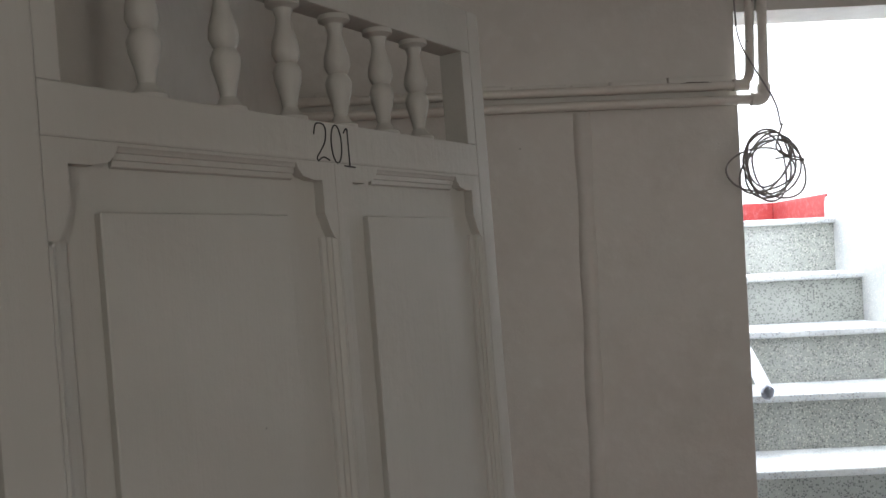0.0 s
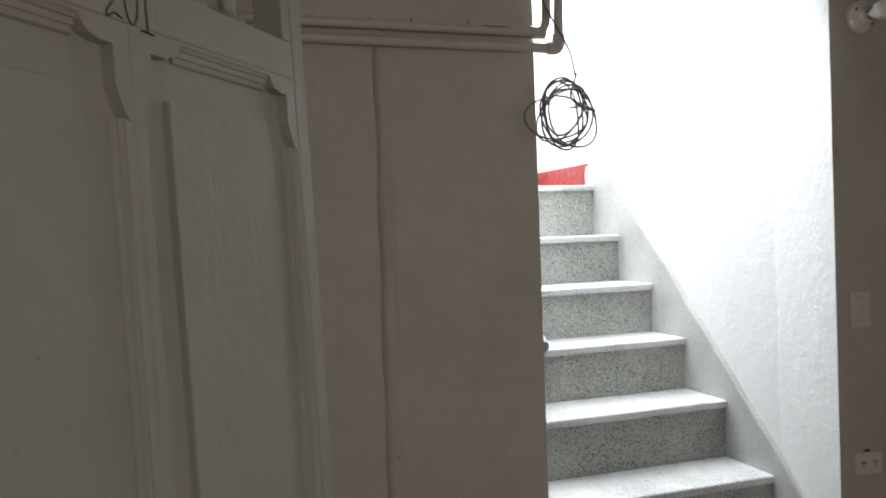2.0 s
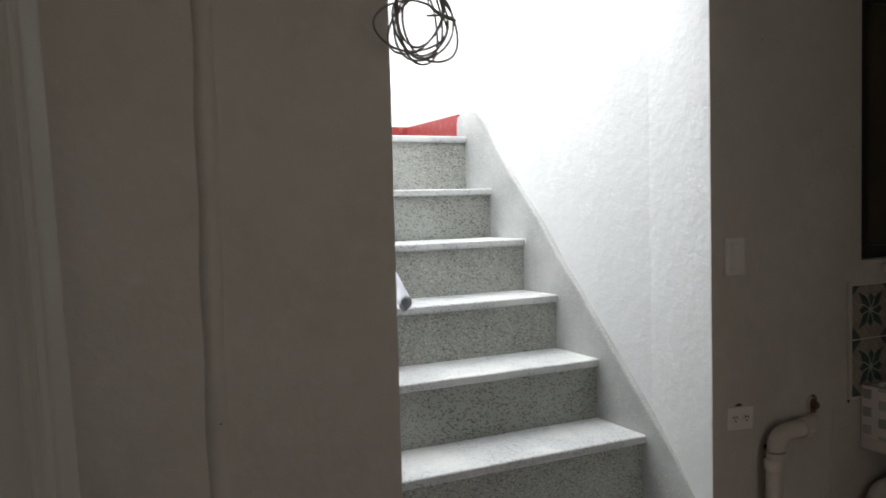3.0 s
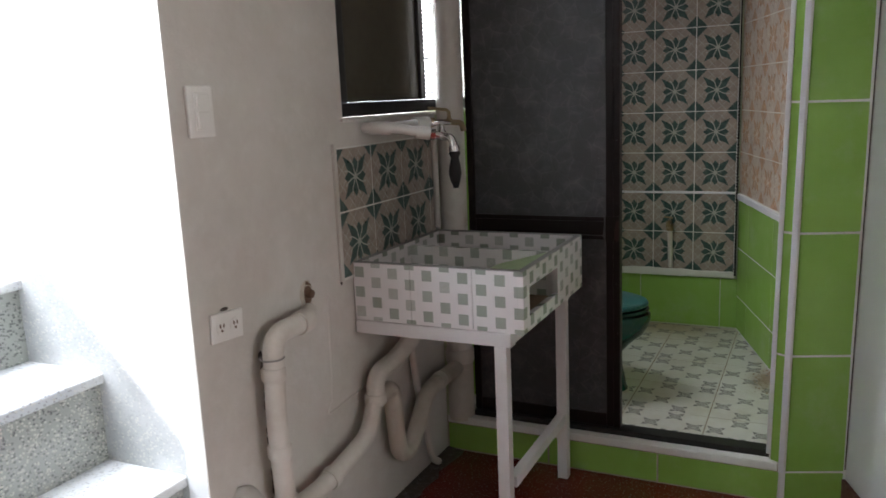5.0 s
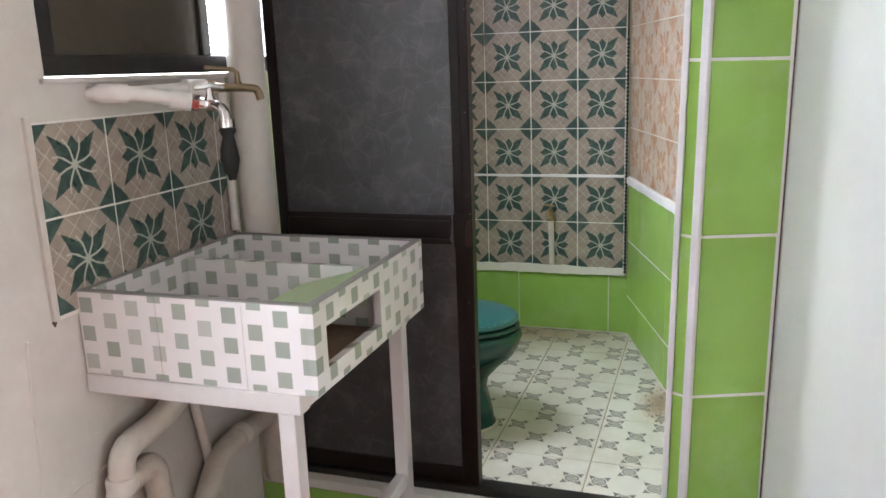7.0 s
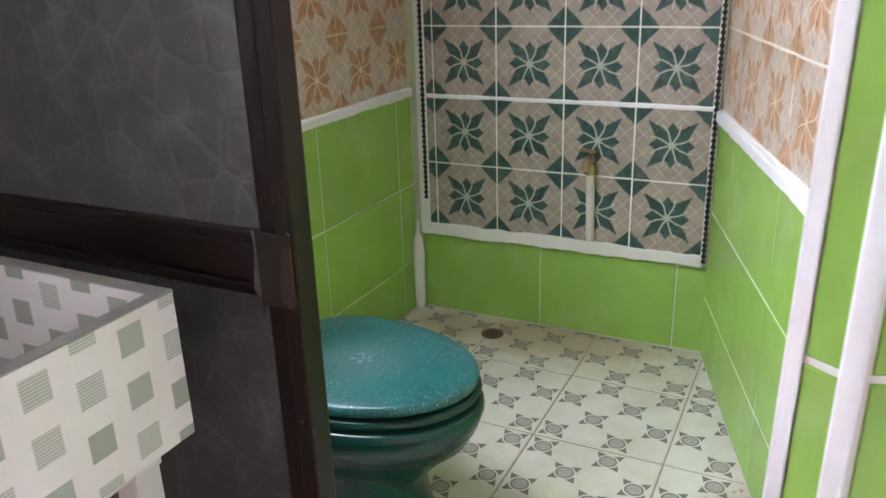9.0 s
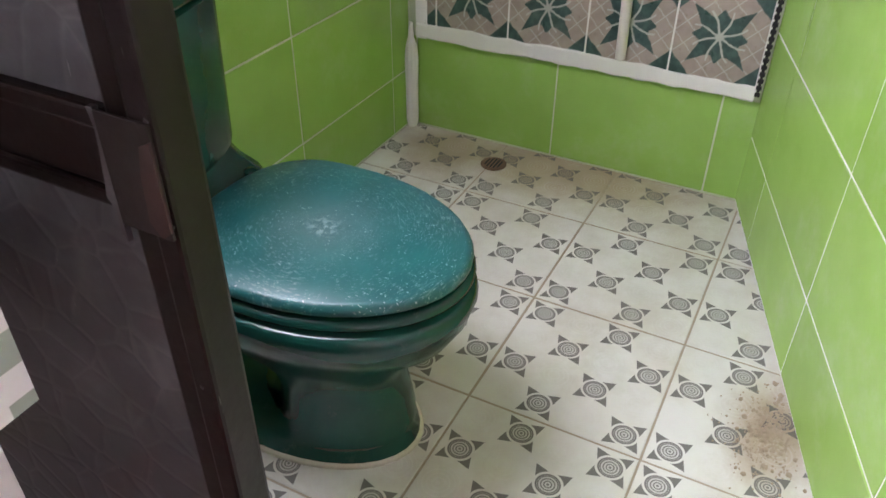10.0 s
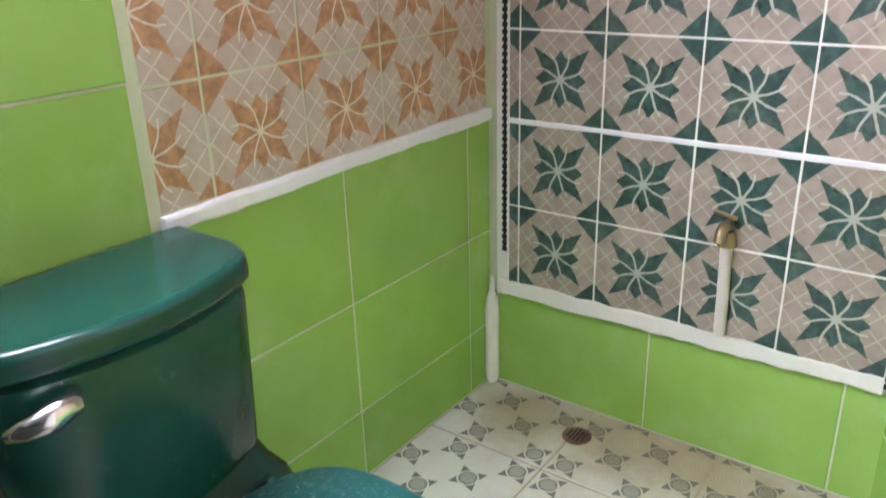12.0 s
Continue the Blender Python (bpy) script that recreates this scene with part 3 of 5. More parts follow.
def bmesh_bevel(ob, width, seg=2, angle=30):
    bm = bmesh.new()
    bm.from_mesh(ob.data)
    es = [e for e in bm.edges if len(e.link_faces) == 2 and e.calc_face_angle(0) > radians(angle)]
    bmesh.ops.bevel(bm, geom=es, offset=width, segments=seg, affect="EDGES", profile=0.6)
    bm.to_mesh(ob.data)
    bm.free()
    return ob


stairs()


def stair_well():
    top = 4.6
    structure(obj("wall_stair_east", prism([(JR + 0.003, YW + 0.0045), (XS, YW + 0.32), (XS, 4.79), (2.07, 4.79), (2.07, YW + 0.0045)], 0, top), STAIRWALL), "bright white rough-plastered wall beside the stairs")
    bm = bmesh.new()
    # the high opening is added for the fill lamp, out of view
    box(bm, -0.6, XS, 4.65, 4.79, 0, 3.15)
    box(bm, -0.6, 0.65, 4.65, 4.79, 3.15, 4.35)
    box(bm, 1.85, XS, 4.65, 4.79, 3.15, 4.35)
    box(bm, -0.6, XS, 4.65, 4.79, 4.35, top)
    structure(obj("wall_stair_north", bm, STAIRWALL), "bright white wall behind the landing, with an unseen high opening added for a fill lamp")
    structure(obj("wall_stair_west", B(0.66, 0.8, YW + 0.145, 3.9, 0, top), STAIRWALL), "white wall on the inner side of the stairs")
    structure(obj("wall_stair_south", B(0.66, XS + 0.14, YW + 0.0, YW + 0.14, ZC + 0.125, top), STAIRWALL), "white wall above the stair opening")
    bm = bmesh.new()
    box(bm, -0.6, 0.7, 2.44, 4.79, top, top + 0.1)
    box(bm, -0.6, -0.46, 3.9, 4.65, Z0, top)
    box(bm, -0.46, 0.66, 3.76, 3.9, Z0, top)
    box(bm, -0.46, 0.8, 3.9, 4.65, ZLAND - 0.1, ZLAND - 0.002)
    structure(obj("wall_landing", bm, STAIRWALL), "plain white walls and floor round the landing")
    bm = bmesh.new()
    box(bm, XS - 0.012, XS, 4.005, 4.65, ZLAND, ZLAND + 0.12, 0.003)
    structure(obj("baseboard_landing_east", bm, RED), "bright red painted baseboard on the landing", "baseboard")
    bm = bmesh.new()
    box(bm, 0.0, XS - 0.013, 4.638, 4.65, ZLAND, ZLAND + 0.12, 0.003)
    structure(obj("baseboard_landing_north", bm, RED), "bright red painted baseboard on the landing", "baseboard")


stair_well()

# bathroom: its right wall runs askew
def bath_walls():
    structure(obj("bath_floor_slab", prism([(3.2045, 1.068), (3.29, 1.068), (3.32, 0.86), (4.86, 1.0), (4.86, 2.43), (3.2045, 2.43)], 0.0, ZF - 0.0015), BATHGROUT), "raised bathroom floor bedding with pale dirty joints", "floor")
    structure(obj("bath_wall_east", B(XB + 0.0015, XB + 0.16, 1.0, 2.45, 0, ZC), PALEGROUT), "bathroom back wall under its tiles")
    bm = bmesh.new()
    box(bm, 3.205, XB + 0.001, 2.2675, 2.43, 0, 1.322)
    box(bm, 3.205, XB + 0.001, 2.2675, 2.43, 2.25, ZC)
    box(bm, 3.795, XB + 0.001, 2.2675, 2.43, 1.322, 2.25)
    structure(obj("bath_wall_north", bm, PALEGROUT), "bathroom side wall under its tiles")
    pts = [(4.75, 1.3694), (3.34, 0.908), (3.30, 1.09), (3.2305, 1.1035), (3.2046, 1.0635), (3.2777, 0.8895), (3.3, 0.8), (4.75, 1.2)]
    structure(obj("bath_wall_south", leaning(prism(pts, 0, ZC), lambda co: co.x < 3.305), GROUT), "bathroom side wall and tiled column under its tiles")
    structure(obj("bath_ceiling", B(3.301, 4.87, 0.85, 2.45, ZC, ZC + 0.1), CEIL), "plain bathroom ceiling", "ceiling")


bath_walls()


# ---- things: hall ----
def door_201():
    # the whole leaf hangs out of plumb and has sagged on its hinges
    d = thing("wooden_door", "open off-white painted panelled door with turned balusters on top", "door")
    d.matrix_world = pose(0.07, 1.419, 0, -1.13, -1.56, 54.58)
    T, L, R, TOP = 0.05, -0.757, 0.128, 2.215
    C, D, ZT = 0.026, 0.019, 1.89
    P1, Q1, P2, Q2 = -0.672, -0.309, -0.247, 0.066
    start = set(scene.objects)
    part("left_stile", B(L, P1 - C, 0, T, 0.03, TOP, 0.003), DOORPAINT, d)
    part("right_stile", B(Q2 + C, R, 0, T, 0.03, TOP, 0.003), DOORPAINT, d)
    part("top_rail", B(P1 - C, Q2 + C, 0.0005, T - 0.001, 2.138, TOP, 0.003), DOORPAINT, d)
    part("middle_rail", B(P1 - C, Q2 + C, 0.0005, T - 0.001, ZT + C, 1.973, 0.003), DOORPAINT, d)
    part("bottom_rail", B(P1 - C, Q2 + C, 0.0005, T - 0.001, 0.03, 0.24, 0.003), DOORPAINT, d)
    part("centre_stile", B(Q1 + C, P2 - C, 0.0005, T - 0.001, 0.24, ZT + C, 0.001), DOORPAINT, d)
    part("back_board", B(P1 - C, Q2 + C, D - 0.0005, T - 0.004, 0.24, ZT + C), DOORPAINT, d)
    for x0, x1 in ((P1 - C, P1), (Q2, Q2 + C)):
        part("cheek", B(x0, x1, 0.001, T - 0.0015, 1.973, 2.138, 0.002), DOORPAINT, d)
    ogee = ((-C, 0.0012), (-C + 0.004, 0.0012), (-C + 0.006, 0.004), (-0.0165, 0.006), (-0.0155, 0.0085), (-0.009, 0.0095), (-0.008, 0.012), (-0.002, 0.0135), (0.0, 0.0165), (0.0, D), (-C, D))
    for p, q, f0, f1 in ((P1, Q1, -0.638, -0.372), (P2, Q2, -0.212, 0.012)):
        # raised field with a shallow step round it
        part("panel", B(f0, f1, 0.006, D, 0.3, 1.842, 0.0015, 1), DOORPAINT, d)
        # stopped mouldings along the sides and the top, square blocks left in the corners
        for x0, s in ((p, 1), (q, -1)):
            bend(part("moulding", prism([(x0 + s * u, y) for u, y in ogee], 0.25, 1.812, "z"), DOORPAINT, d), 35)
            end = [(x0 - s * C, 1.806), (x0 - s * C * 0.6, 1.812), (x0 - s * C * 0.3, 1.826), (x0 - s * C * 0.12, 1.838), (x0, 1.845), (x0, ZT + C), (x0 - s * C, ZT + C)]
            part("corner_block", prism(end, 0.0012, D, "y"), DOORPAINT, d)
        bend(part("moulding", prism([(y, ZT - u) for u, y in ogee], p + 0.055, q - 0.045, "x"), DOORPAINT, d), 35)
        for x0, x1 in ((p, p + 0.058), (q, q - 0.048)):
            s = 1 if x1 > x0 else -1
            end = [(x0, ZT), (x1 - s * 0.03, ZT), (x1 - s * 0.012, ZT + 0.005), (x1 - s * 0.003, ZT + C * 0.6), (x1, ZT + C), (x0, ZT + C)]
            part("corner_block", prism(end, 0.0012, D, "y"), DOORPAINT, d)
    # the hand-written number
    N = 0.074

    def stroke(pts):
        tube(rounded([(x + N, 0.0, z) for x, z in pts], 0.02, 5), 0.0011, 6, bm)
    bm = bmesh.new()
    stroke([(-0.394, 1.953), (-0.390, 1.970), (-0.370, 1.969), (-0.371, 1.945), (-0.391, 1.921), (-0.389, 1.916), (-0.378, 1.924), (-0.366, 1.919)])
    tube([(N - 0.350 + 0.0105 * math.cos(t), 0.0, 1.943 + 0.027 * math.sin(t)) for t in (2 * math.pi * i / 20 for i in range(20))], 0.0011, 6, bm, True)
    stroke([(-0.334, 1.960), (-0.326, 1.970), (-0.325, 1.913)])
    stroke([(-0.336, 1.913), (-0.314, 1.912)])
    part("number", bm, INK, d, "hand-written black number 201")
    # hinges on the edge by the wall
    for z in (0.35, 1.9):
        part("hinge", lathe([(0.008, 0), (0.008, 0.09)], 12, m=pose(L - 0.004, 0.02, z)), STEEL, d)
    sag = 0.02
    for ob in set(scene.objects) - start:
        for v in ob.data.vertices:
            v.co.z -= sag * (v.co.x + 0.3)
    prof = [(0.021, 0.0), (0.021, 0.006), (0.013, 0.012), (0.009, 0.02), (0.0115, 0.036), (0.0165, 0.056), (0.0175, 0.068), (0.014, 0.078), (0.0115, 0.081), (0.014, 0.084), (0.0175, 0.094), (0.0165, 0.108), (0.0115, 0.126), (0.009, 0.142), (0.0125, 0.155), (0.021, 0.16), (0.021, 0.169)]
    first = None
    for x in (-0.557, -0.441, -0.336, -0.234, -0.135, -0.043):
        if first is None:
            first = part("baluster", lathe([(r * 1.13, z) for r, z in prof], 20), DOORPAINT, d, "turned baluster")
            bend(first, 35)
            ob = first
        else:
            ob = first.copy()
            scene.collection.objects.link(ob)
        ob.location = (x, T / 2, 1.9715 - sag * (x + 0.3))


door_201()


def frame_201():
    fr = thing("door_frame", "off-white painted wooden frame of the open door", "door frame")
    part("jamb", B(-0.445, -0.4235, 0.62, 0.765, 0, 2.27, 0.004), DOORPAINT, fr)
    part("jamb", B(-0.445, -0.4235, -0.14, -0.08, 0, 2.27, 0.004), DOORPAINT, fr)
    part("head", B(-0.445, -0.4235, -0.08, 0.62, 2.21, 2.27, 0.004), DOORPAINT, fr)


frame_201()


def conduits():
    c = thing("conduit", "white painted conduits running along the wall and turning up", "pipe")
    up = bend(part("upper_pipe", tube(rounded([(-0.43, 2.27, 2.222), (0.875, 2.27, 2.214), (0.892, 2.27, 2.62)], 0.045, 8), 0.0125, 12), PIPE, c, "upper conduit half buried in cracked plaster"))
    bend(part("lower_pipe", tube(rounded([(-0.43, 2.268, 2.180), (0.912, 2.268, 2.172), (0.922, 2.268, 2.62)], 0.03, 6), 0.0135, 12), PIPE, c))
    for x, z in ((0.858, 2.2143),):
        bend(part("coupling", tube([(x - 0.03, 2.27, z), (x + 0.012, 2.27, z)], 0.0165, 14), PIPE, c))
    bend(part("elbow", tube(rounded([(0.875, 2.268, 2.1722), (0.912, 2.268, 2.172), (0.9128, 2.268, 2.212)], 0.025, 6), 0.018, 14), PIPE, c))
    # lumpy plaster over the upper pipe
    bm = bmesh.new()
    rnd = random.Random(4)
    x = -0.43
    while x < 0.7:
        w = rnd.uniform(0.05, 0.17)
        box(bm, x, x + w, YW - rnd.uniform(0.012, 0.026), YW + 0.002, 2.219, 2.232 + rnd.uniform(0, 0.016), 0.005)
        x += w + rnd.uniform(-0.005, 0.02)
    structure(obj("trim_plaster_ridge", bm, WALL), "cracked plaster ridge above the conduit", "plaster")
    bm = bmesh.new()
    x = -0.3
    while x < 0.74:
        w, z = rnd.uniform(0.02, 0.11), 2.2195 - 0.006 * (x + 0.43) / 1.3 + rnd.uniform(0.004, 0.01)
        h = rnd.uniform(0.0018, 0.005)
        prism([(x, z), (x + w * 0.4, z - h), (x + w, z - h * 0.3), (x + w * 0.7, z + h * 0.6), (x + w * 0.25, z + h * 0.8)], YW - 0.0285, YW - 0.0262, "y", bm)
        x += w + rnd.uniform(0.01, 0.12)
    structure(obj("trim_plaster_cracks", bm, DIRT), "dark cracks where plaster has broken from the conduit", "plaster")
    k = thing("buried_pipe", "old vertical pipe painted over with the wall", "pipe")
    path = [(0.40 + 0.002 * math.sin(z * 4), YW + 0.019, z) for z in [2.16 - 0.06 * i for i in range(37)]]
    bend(part("pipe", tube(path, [0.031 + 0.002 * math.sin(i * 1.1) for i in range(37)], 20), WALL, k))


conduits()


def cable_coil():
    c = thing("cable_coil", "coil of dark grey cable hanging by its own end", "cable")
    rnd = random.Random(7)
    cx, cy, cz = 0.887, 2.2, 1.987
    for i in range(8):
        a, b = rnd.uniform(0.05, 0.075), rnd.uniform(0.075, 0.098)
        if i == 0:
            a, b = 0.09, 0.058
        ox, oz, tilt, lean = rnd.uniform(-0.018, 0.02), rnd.uniform(-0.022, 0.012), rnd.uniform(-0.7, 0.7), rnd.uniform(-0.35, 0.35)
        pts = []
        for j in range(36):
            t = 2 * math.pi * j / 36
            x, z = a * math.cos(t), b * math.sin(t)
            x, z = x * math.cos(tilt) - z * math.sin(tilt), x * math.sin(tilt) + z * math.cos(tilt)
            pts.append((cx + ox + x + (-0.03 if i == 0 else 0.008), cy + lean * x + 0.006 * math.sin(3 * t + i), cz + oz + z))
        part("loop", tube(pts, 0.0028, 8, None, True), CABLE, c, smooth=True)
    # a few turns that bind the coil
    bm = bmesh.new()
    tube(rounded([(0.93, 2.2, 2.09), (0.90, 2.19, 2.02), (0.94, 2.185, 1.99), (0.985, 2.19, 1.985), (0.96, 2.2, 2.0), (0.905, 2.2, 1.995)], 0.02, 5), 0.0028, 8, bm)
    part("binding", bm, CABLE, c, smooth=True)
    part("lead", tube(rounded([(0.925, 2.2, 2.085), (0.92, 2.21, 2.15), (0.885, 2.24, 2.24), (0.842, 2.262, 2.34), (0.835, 2.262, 2.62)], 0.12, 8), 0.0026, 8), CABLE, c, smooth=True)


cable_coil()


def rolled_sheet():
    r = thing("rolled_sheet", "rolled bluish plastic sheet lying on a step", "sheet")
    bm = bmesh.new()
    y, z = NOSE[4][0] + 0.028, NOSE[4][1]
    turns, n = 1.8, 40
    ring = []
    for i in range(n + 1):
        t = i / n
        a = 2 * math.pi * turns * t
        rad = 0.016 + 0.014 * t
        ring.append((rad * math.cos(a), rad * math.sin(a)))
    lo = [bm.verts.new((1.19 + p, y - 0.125, z + 0.03 + q)) for p, q in ring]
    hi = [bm.verts.new((1.18 + p, y + 0.2, z + 0.272 + q)) for p, q in ring]
    for i in range(n):
        bm.faces.new((lo[i], lo[i + 1], hi[i + 1], hi[i]))
    bmesh.ops.solidify(bm, geom=bm.faces[:], thickness=0.0015)
    part("roll", bm, PAPER, r, smooth=True)


rolled_sheet()


def switch_and_outlet():
    s = thing("light_switch", "white plastic double light switch on the wall", "switch")
    part("plate", B(1.94, 2.021, YW - 0.012, YW, 1.304, 1.421, 0.004), PVC, s)
    part("frame", B(1.957, 2.004, YW - 0.0155, YW - 0.0115, 1.32, 1.405, 0.002), PVC, s)
    for z0, z1 in ((1.322, 1.359), (1.362, 1.399)):
        part("rocker", B(1.962, 1.999, YW - 0.02, YW - 0.015, z0 + 0.002, z1 + 0.002, 0.002), PVC, s)
    o = thing("power_outlet", "white plastic double power outlet, slightly crooked, on the wall", "outlet")
    o.matrix_world = pose(2.002, YW, 0.85, 0, 4, 0)
    part("plate", B(-0.056, 0.056, -0.008, 0, -0.036, 0.036, 0.004), PVC, o)
    for x in (-0.024, 0.024):
        part("socket", lathe([(0.017, 0), (0.017, 0.003)], 20, m=pose(x, -0.0075, 0, 90, 0, 0)), PVC, o)
        for dx, dz, w, h in ((-0.006, 0.005, 0.0045, 0.009), (0.006, 0.005, 0.0045, 0.009), (0, -0.007, 0.006, 0.006)):
            part("slot", B(x + dx - w / 2, x + dx + w / 2, -0.0113, -0.0104, dz - h / 2, dz + h / 2), RUST, o, "brown slot")


switch_and_outlet()


def wall_lamp():
    w = thing("wall_lampholder", "white porcelain lampholder with a bare bulb, unlit, high on the wall", "lamp")
    m = pose(2.003, YW, 2.314, 90, 0, 0)
    bend(part("base", lathe([(0.05, 0), (0.052, 0.006), (0.052, 0.022), (0.046, 0.03), (0.026, 0.036), (0.024, 0.05), (0.021, 0.052)], 28, m=m), PVC, w))
    bend(part("collar", lathe([(0.016, 0.05), (0.017, 0.06), (0.016, 0.066)], 20, m=m), BRASS, w))
    bend(part("bulb", lathe([(0.014, 0.064), (0.018, 0.075), (0.027, 0.09), (0.031, 0.106), (0.028, 0.123), (0.018, 0.134), (0.004, 0.138)], 24, m=m), BULB, w, "milky white bulb"))
    for x, z in ((-0.03, 0.022), (0.03, -0.022)):
        part("screw_hole", lathe([(0.006, 0.0285), (0.005, 0.033)], 10, m=m @ pose(x, z, 0)), SOOT, w)


BULB = plain("milky_glass", (0.78, 0.78, 0.77), 0.2)
wall_lamp()


def plaster_lump():
    rnd = random.Random(5)
    bm = bmesh.new()
    bmesh.ops.create_icosphere(bm, subdivisions=3, radius=1.0)
    for v in bm.verts:
        n = 1 + 0.16 * noise.noise(v.co * 2.3) + 0.06 * noise.noise(v.co * 7)
        v.co = Vector((2.01 + 0.12 * v.co.x * n, YW + 0.0 + 0.035 * v.co.y * n, 0.2 + 0.22 * v.co.z * n))
    structure(obj("trim_plaster_lump", bm, WALL, smooth=True), "rough lump of cement at the foot of the wall", "plaster")


plaster_lump()


def sink():
    X0, X1, Y0s, Y1s, Zb, Zt, w = 2.58, 3.175, 1.733, 2.285, 0.706, 0.886, 0.018
    s = thing("laundry_sink", "tiled laundry sink tray with grey-green squares on a white steel stand", "sink")
    for y0, y1 in ((Y0s + w, 1.8885), (1.8895, 2.0885), (2.0895, Y1s)):
        part("wall_tile", B(X0, X0 + w, y0, y1, Zb, Zt, 0.0012), SINKTILE, s)
    part("right_wall", B(X1 - w, X1, Y0s + w, Y1s, Zb, Zt, 0.0015), SINKTILE, s)
    part("back_wall", B(X0 + w, X1 - w, Y1s - w, Y1s, Zb, Zt, 0.0015), SINKTILE, s)
    hx0, hx1, hz0, hz1 = X0 + 0.05, X0 + 0.318, Zb + 0.042, Zt - 0.053
    hole = [(X0, Zb), (X1, Zb), (X1, Zt), (X0, Zt)], [(hx0, hz0), (hx1, hz0), (hx1, hz1), (hx0, hz1)]
    bm = bmesh.new()
    rings = [[bm.verts.new((x, y, z)) for x, z in loop] for y in (Y0s, Y0s + w) for loop in hole]
    for i in range(4):
        j = (i + 1) % 4
        for q in ((0, 1), (2, 3), (0, 2), (1, 3)):
            bm.faces.new((rings[q[0]][i], rings[q[0]][j], rings[q[1]][j], rings[q[1]][i]))
    part("front_wall", bm, SINKTILE, s, "front wall with a slot cut through it")
    part("partition", B(2.93, 2.945, Y0s + w, Y1s - w, Zb + 0.02, Zt - 0.012), SINKTILE, s)
    part("tray_floor", B(X0 + w, X1 - w, Y0s + w, Y1s - w, Zb, Zb + 0.02), SINKTILE, s)
    # sloping scrubbing board behind the slotted front, bare cement below it
    part("wash_board", prism([(Y0s + w, Zt - 0.006), (Y0s + w + 0.2, Zt - 0.062), (Y0s + w + 0.2, Zt - 0.072), (Y0s + w, Zt - 0.018)], X0 + w + 0.001, 2.929, "x"), GREENWORN, s, "pale green scrubbing board, sloping")
    part("hollow", B(X0 + w + 0.001, 2.929, Y0s + w + 0.175, Y0s + w + 0.185, Zb + 0.02, Zt - 0.07), BARECEMENT, s, "brown unpainted cement inside the slot")
    part("hollow", B(X0 + w + 0.001, 2.929, Y0s + w, Y0s + w + 0.174, Zb + 0.0202, Zb + 0.024), BARECEMENT, s, "brown unpainted cement inside the slot")
    for a, b, c, e in ((X0 - 0.001, X0 + w, Y0s, Y1s), (X1 - w, X1 + 0.001, Y0s, Y1s), (X0 + w, X1 - w, Y0s - 0.001, Y0s + w), (X0 + w, X1 - w, Y1s - w, Y1s)):
        part("rim", B(a, b, c, e, Zt + 0.0005, Zt + 0.003, 0.001), RIM, s, "dirty grey cement rim")
    for a, b, c, e in ((X0 - 0.004, X0 + 0.036, Y0s + 0.04, Y1s), (X1 - 0.06, X1 - 0.02, Y0s + 0.04, Y1s), (X0 + 0.036, X1 - 0.06, Y0s + 0.045, Y0s + 0.085), (X0 + 0.036, X1 - 0.06, Y1s - 0.04, Y1s)):
        part("rail", B(a, b, c, e, Zb - 0.042, Zb - 0.001, 0.003), STEEL, s)
    for x, y in ((X0 - 0.002, Y0s + 0.056), (X1 - 0.058, Y0s + 0.044)):
        part("leg", B(x, x + 0.037, y, y + 0.037, 0, Zb - 0.0425, 0.003), STEEL, s)
    part("brace", B(X0 + 0.0355, X1 - 0.0585, Y0s + 0.047, Y0s + 0.077, 0.215, 0.25, 0.003), STEEL, s)


BARECEMENT = painted("bare_brown_cement", (0.3, 0.21, 0.15), (0.16, 0.11, 0.08), 0.9, 60, 0.7, 0.5, False)
RIM = plain("grey_cement_rim", (0.3, 0.295, 0.28), 0.7)
sink()


